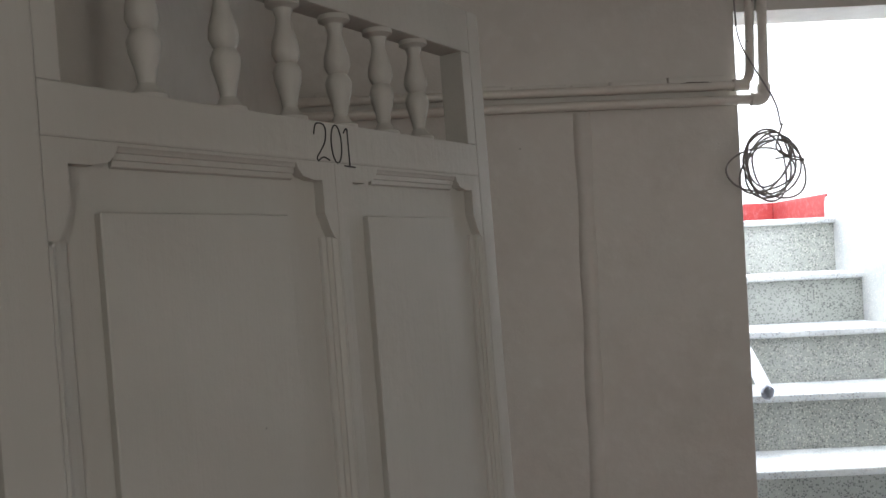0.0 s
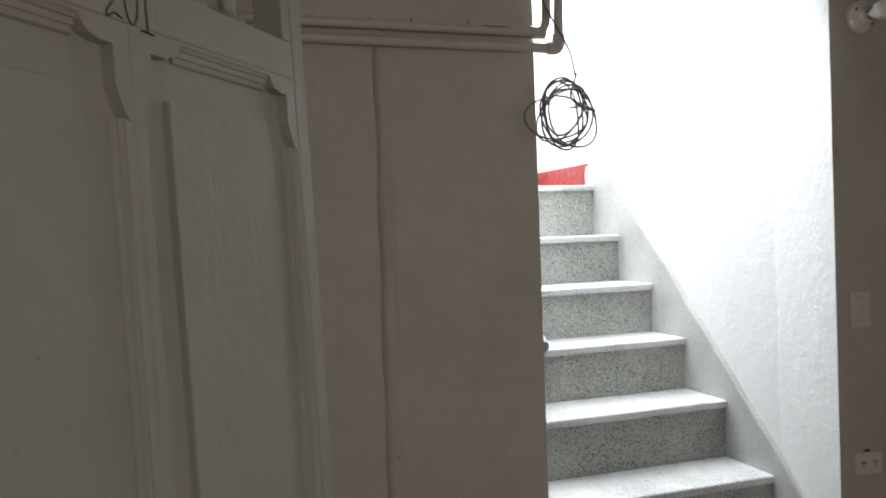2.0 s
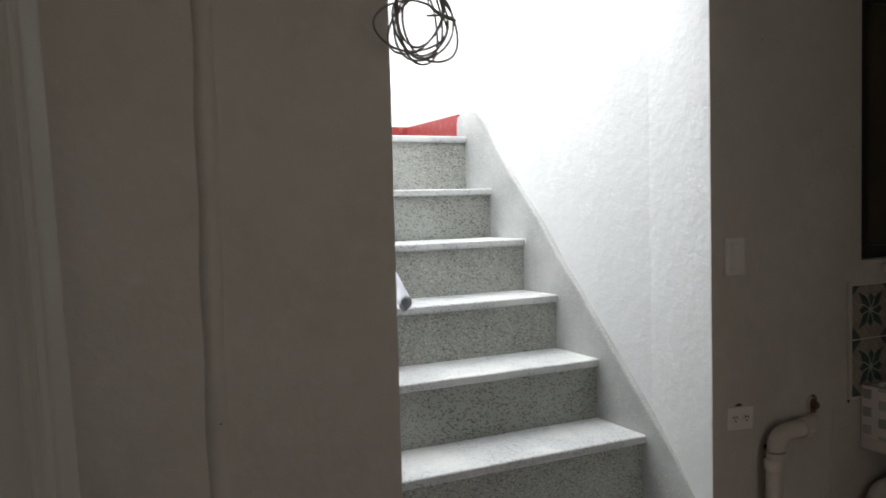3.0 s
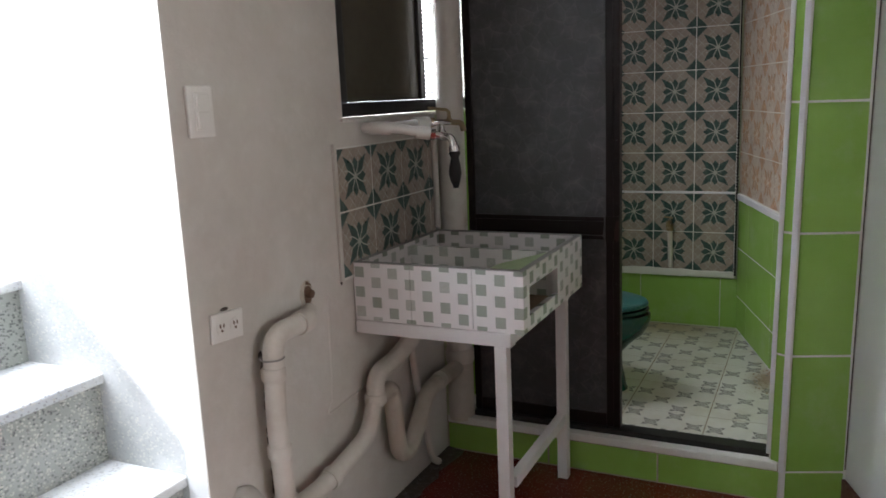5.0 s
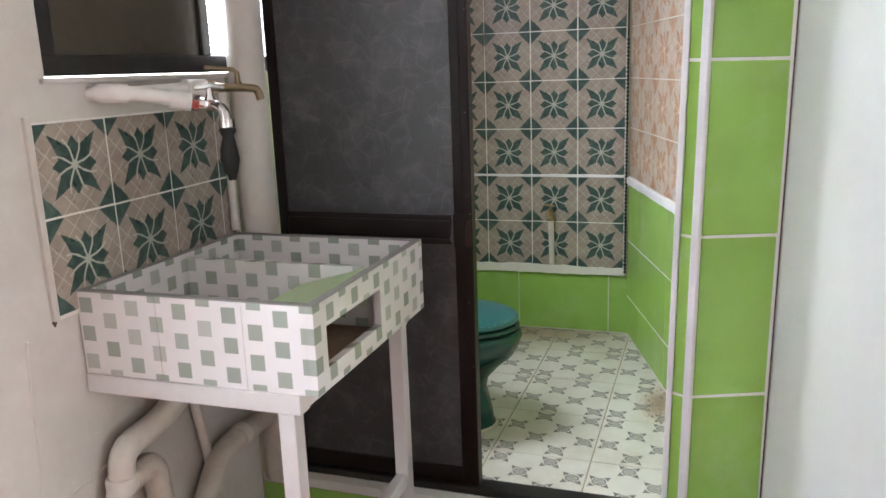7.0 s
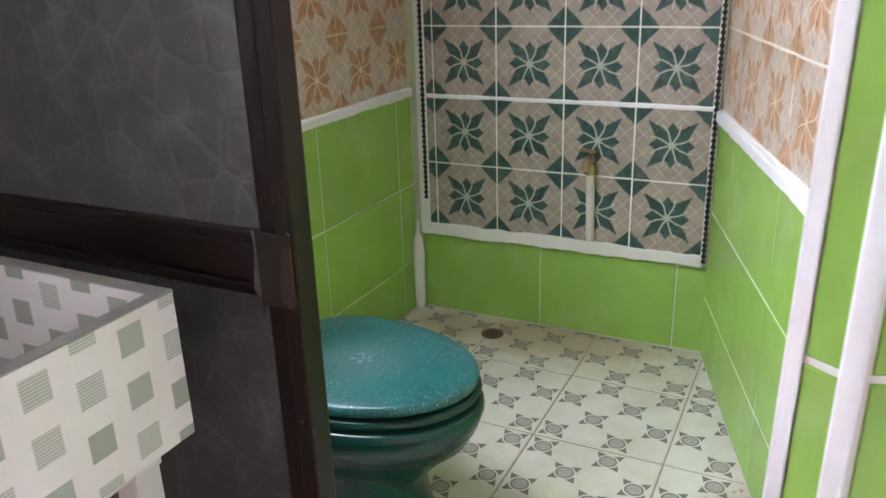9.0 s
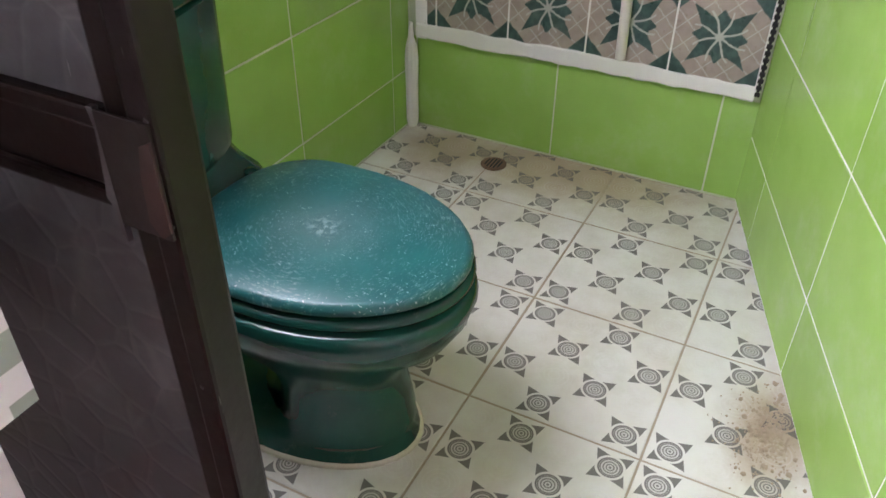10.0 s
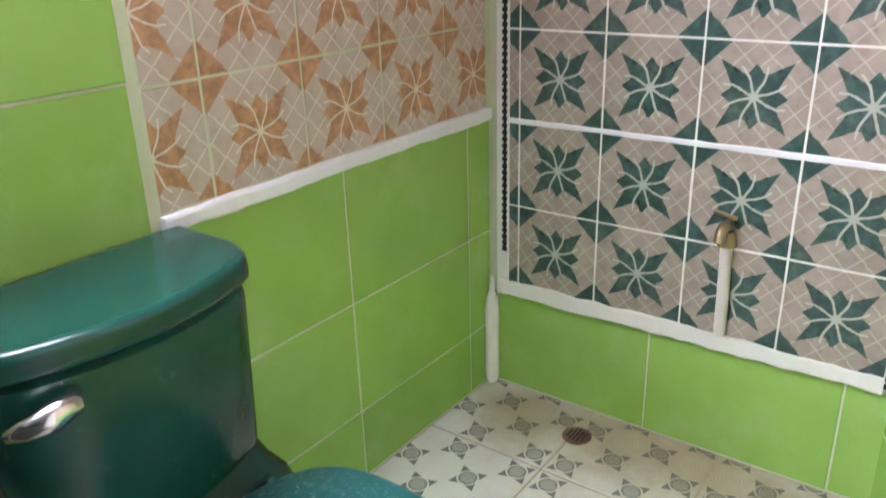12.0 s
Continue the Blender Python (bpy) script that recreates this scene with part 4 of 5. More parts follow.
def drains():
    P = 2.235
    d = thing("drain_pipe", "yellowed white plastic drain pipes along the wall under the sink", "pipe")
    bend(part("wall_run", tube(rounded([(2.335, 2.285, 0.795), (2.25, P, 0.797), (2.106, P, 0.80), (2.095, P, 0.575), (2.106, P, 0.305), (2.28, P, 0.305), (2.53, P, 0.35), (2.583, P, 0.46)], 0.055, 8), 0.027, 16), PIPE, d))
    bend(part("sink_run", tube(rounded([(2.583, P, 0.43), (2.59, P, 0.525), (2.725, P, 0.535), (2.80, 2.2, 0.60), (2.80, 2.19, 0.665)], 0.05, 8), 0.029, 16), PIPE, d))
    bend(part("trap", tube(rounded([(2.60, P, 0.445), (2.685, P, 0.455), (2.70, P, 0.31), (2.715, P, 0.2), (2.80, P, 0.19), (2.87, P, 0.27), (2.935, P, 0.345), (3.21, P, 0.35)], 0.06, 8), 0.03, 16), TRAPPAINT, d, "rusty-stained trap"))
    for x, z, r in ((2.0985, 0.70, 0.03), (2.0975, 0.49, 0.0305), (2.583, 0.45, 0.033), (2.105, 0.345, 0.031)):
        bend(part("socket", lathe([(r - 0.002, 0), (r + 0.002, 0.006), (r + 0.002, 0.03), (r - 0.002, 0.036)], 18, m=pose(x, P, z - 0.018)), PIPE, d))
    for a, b in (((2.262, P + 0.006, 0.797), (2.215, P, 0.798)), ((2.30, P, 0.309), (2.33, P, 0.314)), ((3.02, P, 0.349), (3.05, P, 0.35))):
        bend(part("socket", tube([a, b], 0.032, 16), PIPE, d))
    part("strap", tube([(2.098 + 0.03 * math.cos(t), P + 0.03 * math.sin(t), 0.742) for t in (2 * math.pi * i / 18 for i in range(18))], 0.0025, 6, None, True), CABLE, d, "twisted wire strap")
    st = thing("soil_stack", "thick cream painted soil pipe in the corner", "pipe")
    bend(part("pipe", tube([(3.232, 2.238, 0.36), (3.232, 2.238, 1.2), (3.232, 2.238, 2.62)], 0.05, 24), PIPE, st))
    bend(part("foot", tube([(3.232, 2.238, 0.13), (3.232, 2.238, 0.37)], 0.0505, 24), TRAPPAINT, st, "rust-stained foot"))
    for z in (0.36, 0.62):
        bend(part("socket", lathe([(0.051, 0), (0.056, 0.006), (0.056, 0.05), (0.051, 0.056)], 24, m=pose(3.232, 2.238, z)), PIPE, st))
    t = thing("supply_pipe", "thin painted water pipe running down behind the trap", "pipe")
    bend(part("pipe", tube(rounded([(2.895, 2.27, 0.70), (2.90, 2.27, 0.5), (2.93, 2.262, 0.3), (2.985, 2.25, 0.06), (3.03, 2.25, 0.03)], 0.03, 5), 0.013, 12), PIPE, t))
    w = thing("supply_pipe", "thin white painted pipe standing between the tiles and the soil pipe", "pipe")
    bend(part("pipe", tube([(3.16, 2.272, 0.9), (3.16, 2.272, 1.27)], 0.011, 12), PIPE, w))
    # ridge of an old patch in the plaster
    ridge = tube(rounded([(2.446, YW + 0.001, 0.82), (2.438, YW + 0.001, 0.72), (2.432, YW + 0.001, 0.55), (2.424, YW + 0.001, 0.49), (2.395, YW + 0.001, 0.462), (2.44, YW + 0.001, 0.462), (2.61, YW + 0.001, 0.475), (2.70, YW + 0.001, 0.5)], 0.03, 5), 0.0045, 8)
    structure(bend(obj("trim_plaster_ridge", ridge, WALL)), "painted-over ridge of an old plaster patch", "trim")
    # stub left in the wall
    h = thing("pipe_stub", "broken rusty pipe stub in a rough hole", "pipe stub")
    bend(part("stub", lathe([(0.012, 0), (0.014, 0.01), (0.011, 0.022)], 14, m=pose(2.338, YW, 0.848, 90, 0, 0)), RUST, h))
    rnd = random.Random(6)
    rim = lathe([(0.03, 0), (0.028, 0.005), (0.021, 0.009), (0.016, 0.006)], 16, m=pose(2.336, YW + 0.001, 0.846, 90, 0, 0))
    for v in rim.verts:
        v.co.z = 0.846 + (v.co.z - 0.846) * 1.35 * rnd.uniform(0.85, 1.15)
        v.co.x = 2.336 + (v.co.x - 2.336) * rnd.uniform(0.8, 1.1)
    part("ring", rim, TRAPPAINT, h, "crumbled plaster rim")
    part("hole", prism([(2.322, 0.82), (2.345, 0.812), (2.356, 0.835), (2.352, 0.872), (2.332, 0.885), (2.319, 0.86)], YW - 0.0075, YW - 0.0065, "y"), RUST, h, "dark hole round the stub")


drains()


def chips():
    """Dark cracks and chips where the plaster has come off round the pipes."""
    rnd = random.Random(17)
    bm = bmesh.new()

    def chip(x, z, w, h):
        n = 7
        pts = [(x + w * rnd.uniform(0.6, 1) * math.cos(2 * math.pi * i / n), z + h * rnd.uniform(0.6, 1) * math.sin(2 * math.pi * i / n)) for i in range(n)]
        prism(pts, YW - 0.0022, YW + 0.001, "y", bm)
    for i in range(16):
        z = 0.36 + 0.024 * i
        if i not in (3, 4, 9):
            chip(2.122 + 0.003 * math.sin(i * 1.7), z, 0.003 + 0.003 * rnd.random(), 0.016)
    chip(2.118, 0.735, 0.011, 0.02)
    chip(2.12, 0.70, 0.007, 0.014)
    chip(2.115, 0.33, 0.013, 0.012)
    chip(2.002, 0.892, 0.02, 0.005)
    chip(2.52, 0.845, 0.008, 0.02)
    structure(obj("trim_plaster_chips", bm, DIRT), "dark chips and cracks in the plaster round the pipes", "plaster")
    bm = bmesh.new()
    rows = []
    for i in range(24):
        x = 2.1 + 1.1 * i / 23
        rows.append([bm.verts.new((x, y, z)) for y, z in ((YW - 0.001, 0.012), (YW - 0.02 - 0.012 * rnd.random(), 0.007), (YW - 0.045 - 0.03 * rnd.random(), 0.0015))])
    for a, b in zip(rows, rows[1:]):
        for i in range(2):
            bm.faces.new((a[i], a[i + 1], b[i + 1], b[i]))
    structure(obj("trim_floor_fillet", bm, DIRT, smooth=True), "rough dirty cement fillet along the foot of the wall", "trim")


chips()


def taps():
    a = thing("water_pipe", "white plastic water pipes above the tiles with two old taps", "tap")
    bend(part("front_pipe", tube(rounded([(2.70, 2.288, 1.287), (2.70, 2.225, 1.287), (2.735, 2.19, 1.283), (2.80, 2.116, 1.262)], 0.03, 6), 0.0155, 14), PVC, a))
    bend(part("elbow", tube(rounded([(2.70, 2.262, 1.287), (2.70, 2.222, 1.287), (2.718, 2.207, 1.285)], 0.02, 6), 0.0205, 14), PVC, a))
    bend(part("back_pipe", tube([(2.715, 2.272, 1.283), (2.98, 2.235, 1.29)], 0.0135, 12), PVC, a))
    bend(part("coupling", tube([(2.775, 2.146, 1.269), (2.803, 2.113, 1.261)], 0.02, 14), PVC, a, "ribbed white coupling"))
    bend(part("coupling", tube([(2.955, 2.239, 1.289), (3.01, 2.222, 1.288)], 0.021, 14), PVC, a, "ribbed white coupling"))
    t = bend(part("tap", tube(rounded([(2.80, 2.116, 1.261), (2.823, 2.075, 1.252), (2.812, 2.04, 1.246), (2.805, 2.03, 1.212)], 0.02, 6), 0.0125, 12), CHROME, a, "worn chrome tap"))
    bend(part("nut", tube([(2.803, 2.112, 1.2605), (2.812, 2.098, 1.257)], 0.0185, 6), CHROME, t))
    bend(part("bonnet", lathe([(0.012, 0), (0.014, 0.006), (0.009, 0.014), (0.0055, 0.034)], 14, m=pose(2.822, 2.078, 1.258)), CHROME, t))
    bend(part("handle", tube([(2.792, 2.095, 1.29), (2.822, 2.078, 1.294), (2.852, 2.062, 1.29)], [0.0055, 0.0075, 0.0055], 10), CHROME, t))
    bend(part("spout_collar", tube([(2.8055, 2.031, 1.222), (2.805, 2.03, 1.205)], 0.0165, 14), CHROME, t))
    b = bend(part("tap", tube(rounded([(3.005, 2.222, 1.288), (3.10, 2.165, 1.284), (3.13, 2.147, 1.28), (3.136, 2.143, 1.252)], 0.02, 6), 0.0105, 12), BRASS, a, "tarnished brass tap"))
    bend(part("nut", tube([(3.012, 2.218, 1.288), (3.03, 2.207, 1.287)], 0.017, 6), BRASS, b))
    bend(part("bonnet", lathe([(0.011, 0), (0.013, 0.005), (0.007, 0.012), (0.006, 0.036)], 12, m=pose(3.085, 2.174, 1.288)), BRASS, b))
    bend(part("handle", tube(rounded([(3.085, 2.174, 1.318), (3.078, 2.178, 1.328), (3.005, 2.212, 1.336)], 0.012, 4), 0.0055, 8), BRASS, b))
    g = thing("rag", "black rag tied under the tap's spout", "rag")
    rnd = random.Random(3)
    bm = lathe([(0.011, 0.0), (0.017, -0.012), (0.012, -0.025), (0.016, -0.05), (0.02, -0.075), (0.014, -0.1), (0.004, -0.118)][::-1], 14, m=pose(2.805, 2.03, 1.21))
    for v in bm.verts:
        v.co += Vector((rnd.uniform(-0.004, 0.004), rnd.uniform(-0.004, 0.004), rnd.uniform(-0.004, 0.004)))
    part("cloth", bm, SOOT, g, smooth=True)


taps()


def window():
    w = thing("window_1", "black metal sliding window with dark glass and a white blind in its open half", "window")
    tagged(w, kind="structure")
    x0, x1, z0, z1, y = 2.588, 3.79, 1.325, 2.247, YW
    for a, b, c, d in ((x0, x1, z0, z0 + 0.042), (x0, x1, z1 - 0.042, z1), (x0, x0 + 0.04, z0 + 0.042, z1 - 0.042), (x1 - 0.055, x1, z0 + 0.042, z1 - 0.042)):
        part("window_frame", B(a, b, y + 0.004, y + 0.06, c, d, 0.003), BLACK, w)
    part("sash", B(3.135, 3.172, y + 0.012, y + 0.04, z0 + 0.0425, z1 - 0.0425, 0.003), BLACK, w)
    pane = part("pane", B(x0 + 0.0405, 3.1345, y + 0.022, y + 0.027, z0 + 0.0425, z1 - 0.0425), DARKGLASS, w, "dark reflecting glass")
    n = 52
    for i in range(n):
        z = z0 + 0.05 + (z1 - z0 - 0.1) * i / n
        part("slat", B(3.174, x1 - 0.056, -0.007, 0.007, -0.0008, 0.0008, m=pose(0, y + 0.075, z, 52, 0, 0)), BLIND, w)
    structure(obj("window_sill", B(x0 - 0.02, 3.2, YW - 0.012, YW - 0.001, 1.31, 1.321, 0.003), WALL), "thin white painted window sill, dirty", "sill")


DARKGLASS = plain("dark_glass", (0.085, 0.077, 0.058), 0.06)
BLIND = plain("white_blind", (0.8, 0.8, 0.8), 0.5)
window()


def sky_backdrop():
    mat = bpy.data.materials.new("bright_daylight")
    mat.use_nodes = True
    nt = mat.node_tree
    nt.nodes.remove(nt.nodes["Principled BSDF"])
    em = nt.nodes.new("ShaderNodeEmission")
    em.inputs[0].default_value, em.inputs[1].default_value = (0.95, 0.97, 1, 1), 3.0
    nt.links.new(em.outputs[0], nt.nodes["Material Output"].inputs[0])
    structure(obj("backdrop", B(2.4, 4.1, 2.72, 2.74, 1.1, 2.6), mat), "bright overcast daylight behind the window's blind", "sky")


sky_backdrop()


# ---- things: bathroom ----
BATHBEAD = painted("stained_cream_cement", (0.56, 0.52, 0.42), (0.36, 0.29, 0.19), 0.8, 60, 0.6, 0.3, False)


def toilet():
    CX, FL = 3.69, ZF
    t = thing("toilet", "dark teal ceramic toilet with a scratched teal lid, closed", "toilet", at=(CX, 0, 0))

    def ring(bm, cy, ry_f, ry_b, rx, z, n=36, sq=1.0):
        vs = []
        for i in range(n):
            a = 2 * math.pi * i / n
            c, s = math.cos(a), math.sin(a)
            c = math.copysign(abs(c) ** sq, c)
            vs.append(bm.verts.new((rx * c, cy + (ry_b if s > 0 else ry_f) * s, z)))
        return vs

    def loft(rings, bm, cap=True):
        n = len(rings[0])
        for a, b in zip(rings, rings[1:]):
            for i in range(n):
                bm.faces.new((a[i], a[(i + 1) % n], b[(i + 1) % n], b[i]))
        if cap:
            bm.faces.new(rings[0][::-1])
            bm.faces.new(rings[-1])

    # bowl and pedestal: foot, waist, bowl, rim
    bm = bmesh.new()
    R = []
    for z, cy, f, b, x in ((0.0, 1.91, 0.222, 0.27, 0.125), (0.01, 1.91, 0.222, 0.27, 0.126), (0.025, 1.91, 0.214, 0.265, 0.119), (0.034, 1.86, 0.164, 0.17, 0.113), (0.045, 1.83, 0.132, 0.095, 0.108), (0.09, 1.83, 0.122, 0.09, 0.106), (0.13, 1.83, 0.112, 0.09, 0.102), (0.165, 1.835, 0.122, 0.11, 0.106), (0.195, 1.85, 0.163, 0.17, 0.119), (0.22, 1.88, 0.217, 0.23, 0.132), (0.25, 1.87, 0.243, 0.24, 0.154), (0.285, 1.86, 0.254, 0.23, 0.171), (0.318, 1.855, 0.26, 0.225, 0.18), (0.334, 1.855, 0.257, 0.22, 0.179), (0.338, 1.855, 0.25, 0.215, 0.174)):
        R.append(ring(bm, cy, f, b, x, FL + z))
    loft(R, bm)
    part("bowl", bm, CERAMIC, t, smooth=True)
    # trapway that runs back from the waist to the wall
    trap = tube(rounded([(0, 1.86, FL + 0.12), (0, 1.99, FL + 0.15), (0, 2.06, FL + 0.25), (0, 2.16, FL + 0.22), (0, 2.2, FL + 0.02)], 0.05, 8), 0.058, 20)
    part("trapway", trap, CERAMIC, t, smooth=True)
    # neck that carries the cistern
    bm = bmesh.new()
    R = []
    for z, y0, hw in ((0.30, 2.03, 0.14), (0.345, 2.03, 0.145), (0.365, 2.045, 0.142), (0.385, 2.07, 0.13), (0.405, 2.085, 0.125)):
        R.append([bm.verts.new(v) for v in ((-hw, y0 + 0.02, FL + z), (-hw + 0.02, y0, FL + z), (hw - 0.02, y0, FL + z), (hw, y0 + 0.02, FL + z), (hw, 2.25, FL + z), (-hw, 2.25, FL + z))])
    loft(R, bm)
    bend(part("neck", bm, CERAMIC, t), 50)

    def plate(name, z, th, grow, mat, label=""):
        bm = bmesh.new()
        n, cy = 44, 1.86

        def at(s, zz):
            vs = []
            for i in range(n):
                a = 2 * math.pi * i / n
                c, q = math.cos(a), math.sin(a)
                if q > 0:
                    y, x = cy + 0.178 * (q ** 0.62) * s, (0.178 + grow) * s * math.copysign(abs(c) ** 0.78, c)
                else:
                    y, x = cy + (0.255 + grow) * q * s, (0.178 + grow) * s * c
                vs.append(bm.verts.new((x + 0.007, y, zz)))
            return vs
        loft([at(0.965, z), at(0.995, z + th * 0.2), at(1.0, z + th * 0.5), at(0.985, z + th * 0.82), at(0.95, z + th * 0.97), at(0.6, z + th * 1.12), at(0.2, z + th * 1.2)], bm)
        ob = part(name, bm, mat, t, label, smooth=True)
        return ob

    plate("seat", FL + 0.342, 0.018, 0.002, CERAMIC, "teal seat ring")
    lid = plate("lid", FL + 0.364, 0.022, -0.002, LIDMAT, "teal lid with chalky scratches")
    for x in (-0.09, 0.09):
        bend(part("hinge", lathe([(0.012, 0), (0.012, 0.016), (0.007, 0.02)], 14, m=pose(x, 2.036, FL + 0.3655)), CERAMIC, t))
    # cistern with a bowed front, a lid and a lever
    TX = -0.04

    def bowed(z0, z1, hw, yf, bow, g=0.0, n=28):
        pts = []
        for i in range(n + 1):
            u = -1 + 2 * i / n
            pts.append((TX + (hw + g) * u, yf - g - bow * (1 - u * u) + 0.045 * max(0.0, (abs(u) - 0.82) / 0.18) ** 2.2))
        pts += [(TX + hw + g, 2.262), (TX - hw - g, 2.262)]
        return prism(pts, z0, z1)
    k = part("cistern", bowed(FL + 0.405, FL + 0.667, 0.182, 2.095, 0.05), CERAMIC, t)
    for v in k.data.vertices:
        v.co.x = TX + (v.co.x - TX) * (0.965 + 0.085 * (v.co.z - FL - 0.405) / 0.262)
    bmesh_bevel(k, 0.022, 3, 50)
    bend(k, 35)
    k = part("cistern_lid", bowed(FL + 0.668, FL + 0.708, 0.194, 2.092, 0.053, 0.003), CERAMIC, t)
    bmesh_bevel(k, 0.014, 4, 50)
    bend(k, 35)
    lev = part("lever", bowl_lever(), CHROME, t, "chrome flush lever", smooth=True)
    # cement bead round the foot
    bm = bmesh.new()
    loft([ring(bm, 1.91, 0.229, 0.276, 0.133, FL + 0.0005), ring(bm, 1.91, 0.225, 0.272, 0.129, FL + 0.006), ring(bm, 1.91, 0.219, 0.268, 0.122, FL + 0.008)], bm)
    part("cement_bead", bm, BATHBEAD, t, "stained cream cement bead", smooth=True)
    return t


def bowl_lever():
    bm = bmesh.new()
    path = [(-0.222, 2.062, ZF + 0.624), (-0.207, 2.05, ZF + 0.629), (-0.182, 2.038, ZF + 0.636), (-0.158, 2.036, ZF + 0.641), (-0.146, 2.055, ZF + 0.642)]
    return tube(path, [0.007, 0.013, 0.017, 0.013, 0.009], 14, bm)


toilet()


def water_valve():
    v = thing("stop_valve", "white plastic stop valve with a hose to the cistern", "valve")
    bend(part("body", lathe([(0.011, 0), (0.014, 0.005), (0.014, 0.045), (0.01, 0.05)], 14, m=pose(3.50, 2.262, 0.385, 90, 0, 0)), PVC, v))
    bend(part("knob", lathe([(0.016, 0), (0.02, 0.006), (0.02, 0.028), (0.012, 0.034)], 12, m=pose(3.50, 2.215, 0.375)), PVC, v))
    part("hose", tube(rounded([(3.50, 2.215, 0.38), (3.51, 2.21, 0.29), (3.565, 2.2, 0.27), (3.56, 2.19, 0.42), (3.53, 2.17, 0.575)], 0.08, 8), 0.006, 10), PVC, v, smooth=True)


water_valve()


LATCH = dark_metal("rusty_latch_plate", (0.012, 0.0075, 0.006), 0.5, 0.3, 0.25)
BAREMETAL = dark_metal("bare_scuffed_metal", (0.055, 0.05, 0.052), 0.4, 0.6)
RUSTRED = dark_metal("red_rust", (0.03, 0.012, 0.009), 0.7, 0.4)


def bath_front():
    d = thing("shower_door", "dark brown framed sliding bathroom door with a pebbled black sheet", "door")
    X = 3.25
    part("sheet", B(X + 0.012, X + 0.016, 1.665, 2.16, 0.937, 1.935), SHEET, d, "dark pebbled plastic sheet")
    part("lower_sheet", B(X + 0.012, X + 0.016, 1.665, 2.16, 0.21, 0.862), SHEET, d, "dark pebbled plastic sheet")
    part("stile", B(X - 0.002, X + 0.036, 1.618, 1.642, 0.165, 1.945, 0.004), FRAME, d)
    part("stile", B(X + 0.004, X + 0.026, 1.642, 1.668, 0.165, 1.945, 0.003), FRAME, d)
    part("stile", B(X, X + 0.028, 2.16, 2.186, 0.165, 1.945, 0.004), FRAME, d)
    bm = bmesh.new()
    box(bm, X + 0.002, X + 0.028, 1.668, 2.16, 0.922, 0.938, 0.003)
    box(bm, X + 0.006, X + 0.026, 1.668, 2.16, 0.872, 0.922, 0.003)
    box(bm, X + 0.002, X + 0.028, 1.668, 2.16, 0.858, 0.872, 0.003)
    part("middle_rail", bm, FRAME, d)
    part("bottom_rail", B(X + 0.004, X + 0.026, 1.668, 2.16, 0.165, 0.212, 0.003), FRAME, d)
    part("top_rail", B(X + 0.004, X + 0.026, 1.668, 2.16, 1.9, 1.945, 0.003), FRAME, d)
    part("latch_plate", B(X - 0.0055, X - 0.0025, 1.62, 1.668, 0.852, 0.942, 0.001), LATCH, d, "rusty torn latch plate")
    rnd = random.Random(8)
    torn = [(1.668 + rnd.uniform(0.004, 0.011), 0.84 + 0.1 * i / 9 + rnd.uniform(-0.003, 0.003)) for i in range(10)]
    bm = prism([(1.669, 0.835)] + torn + [(1.669, 0.943)], X - 0.004, X + 0.001, "x")
    part("torn_edge", bm, BAREMETAL, d, "bare torn metal edge of the latch plate")
    part("rust_patch", prism([(1.619, 0.86), (1.628, 0.853), (1.637, 0.864), (1.635, 0.9), (1.63, 0.925), (1.62, 0.93)], X - 0.0072, X - 0.005, "x"), RUSTRED, d, "patch of reddish rust")
    for y, z in ((1.622, 0.94), (1.621, 0.86), (1.63, 0.7), (1.624, 0.52), (1.628, 1.2), (1.622, 1.45)):
        part("chip", prism([(y, z), (y + 0.003, z + 0.001), (y + 0.002, z + 0.005), (y - 0.001, z + 0.003)], X - 0.0032, X - 0.0015, "x"), BAREMETAL, d)
    f = thing("door_frame", "black metal frame round the bathroom opening", "door frame")
    part("track", B(X - 0.012, X + 0.05, 1.108, 2.187, 0.1405, 0.162, 0.003), BLACK, f)
    part("header", B(X - 0.012, X + 0.05, 1.06, 2.187, 1.95, 2.0, 0.003), BLACK, f)
    part("post", B(X + 0.034, X + 0.06, 2.225, 2.262, 0.1405, 1.949, 0.003), BLACK, f)


bath_front()


def wall_tap():
    t = thing("wall_tap", "cream pipe with an old tap on the tiled back wall", "tap")
    X = XB - 0.006
    bend(part("pipe", tube([(X - 0.012, 1.686, 0.45), (X - 0.014, 1.688, 0.56), (X - 0.012, 1.692, 0.66)], 0.0125, 12), PIPE, t))
    b = bend(part("tap", tube(rounded([(X, 1.692, 0.69), (X - 0.05, 1.694, 0.69), (X - 0.06, 1.694, 0.665)], 0.02, 5), 0.011, 12), BRASS, t, "tarnished brass tap"))
    part("handle", tube([(X - 0.035, 1.672, 0.712), (X - 0.03, 1.716, 0.718)], 0.005, 8), BRASS, b, smooth=True)
    bend(part("collar", lathe([(0.02, 0), (0.018, 0.015), (0.012, 0.03)], 14, m=pose(X - 0.012, 1.691, 0.645)), BRASS, t))
    g = thing("floor_drain", "round rusty floor drain in the tiles", "drain")
    bend(part("grate", lathe([(0.034, 0), (0.034, 0.003), (0.028, 0.005), (0.02, 0.003), (0.006, 0.0035)], 24, m=pose(4.6, 1.955, ZF + 0.0005)), RUST, g))
    for i in range(-2, 3):
        w = math.sqrt(0.024 ** 2 - (i * 0.009) ** 2)
        part("slot", B(4.6 - w, 4.6 + w, 1.955 + i * 0.009 - 0.002, 1.955 + i * 0.009 + 0.002, ZF + 0.0045, ZF + 0.0058), SOOT, g)


wall_tap()


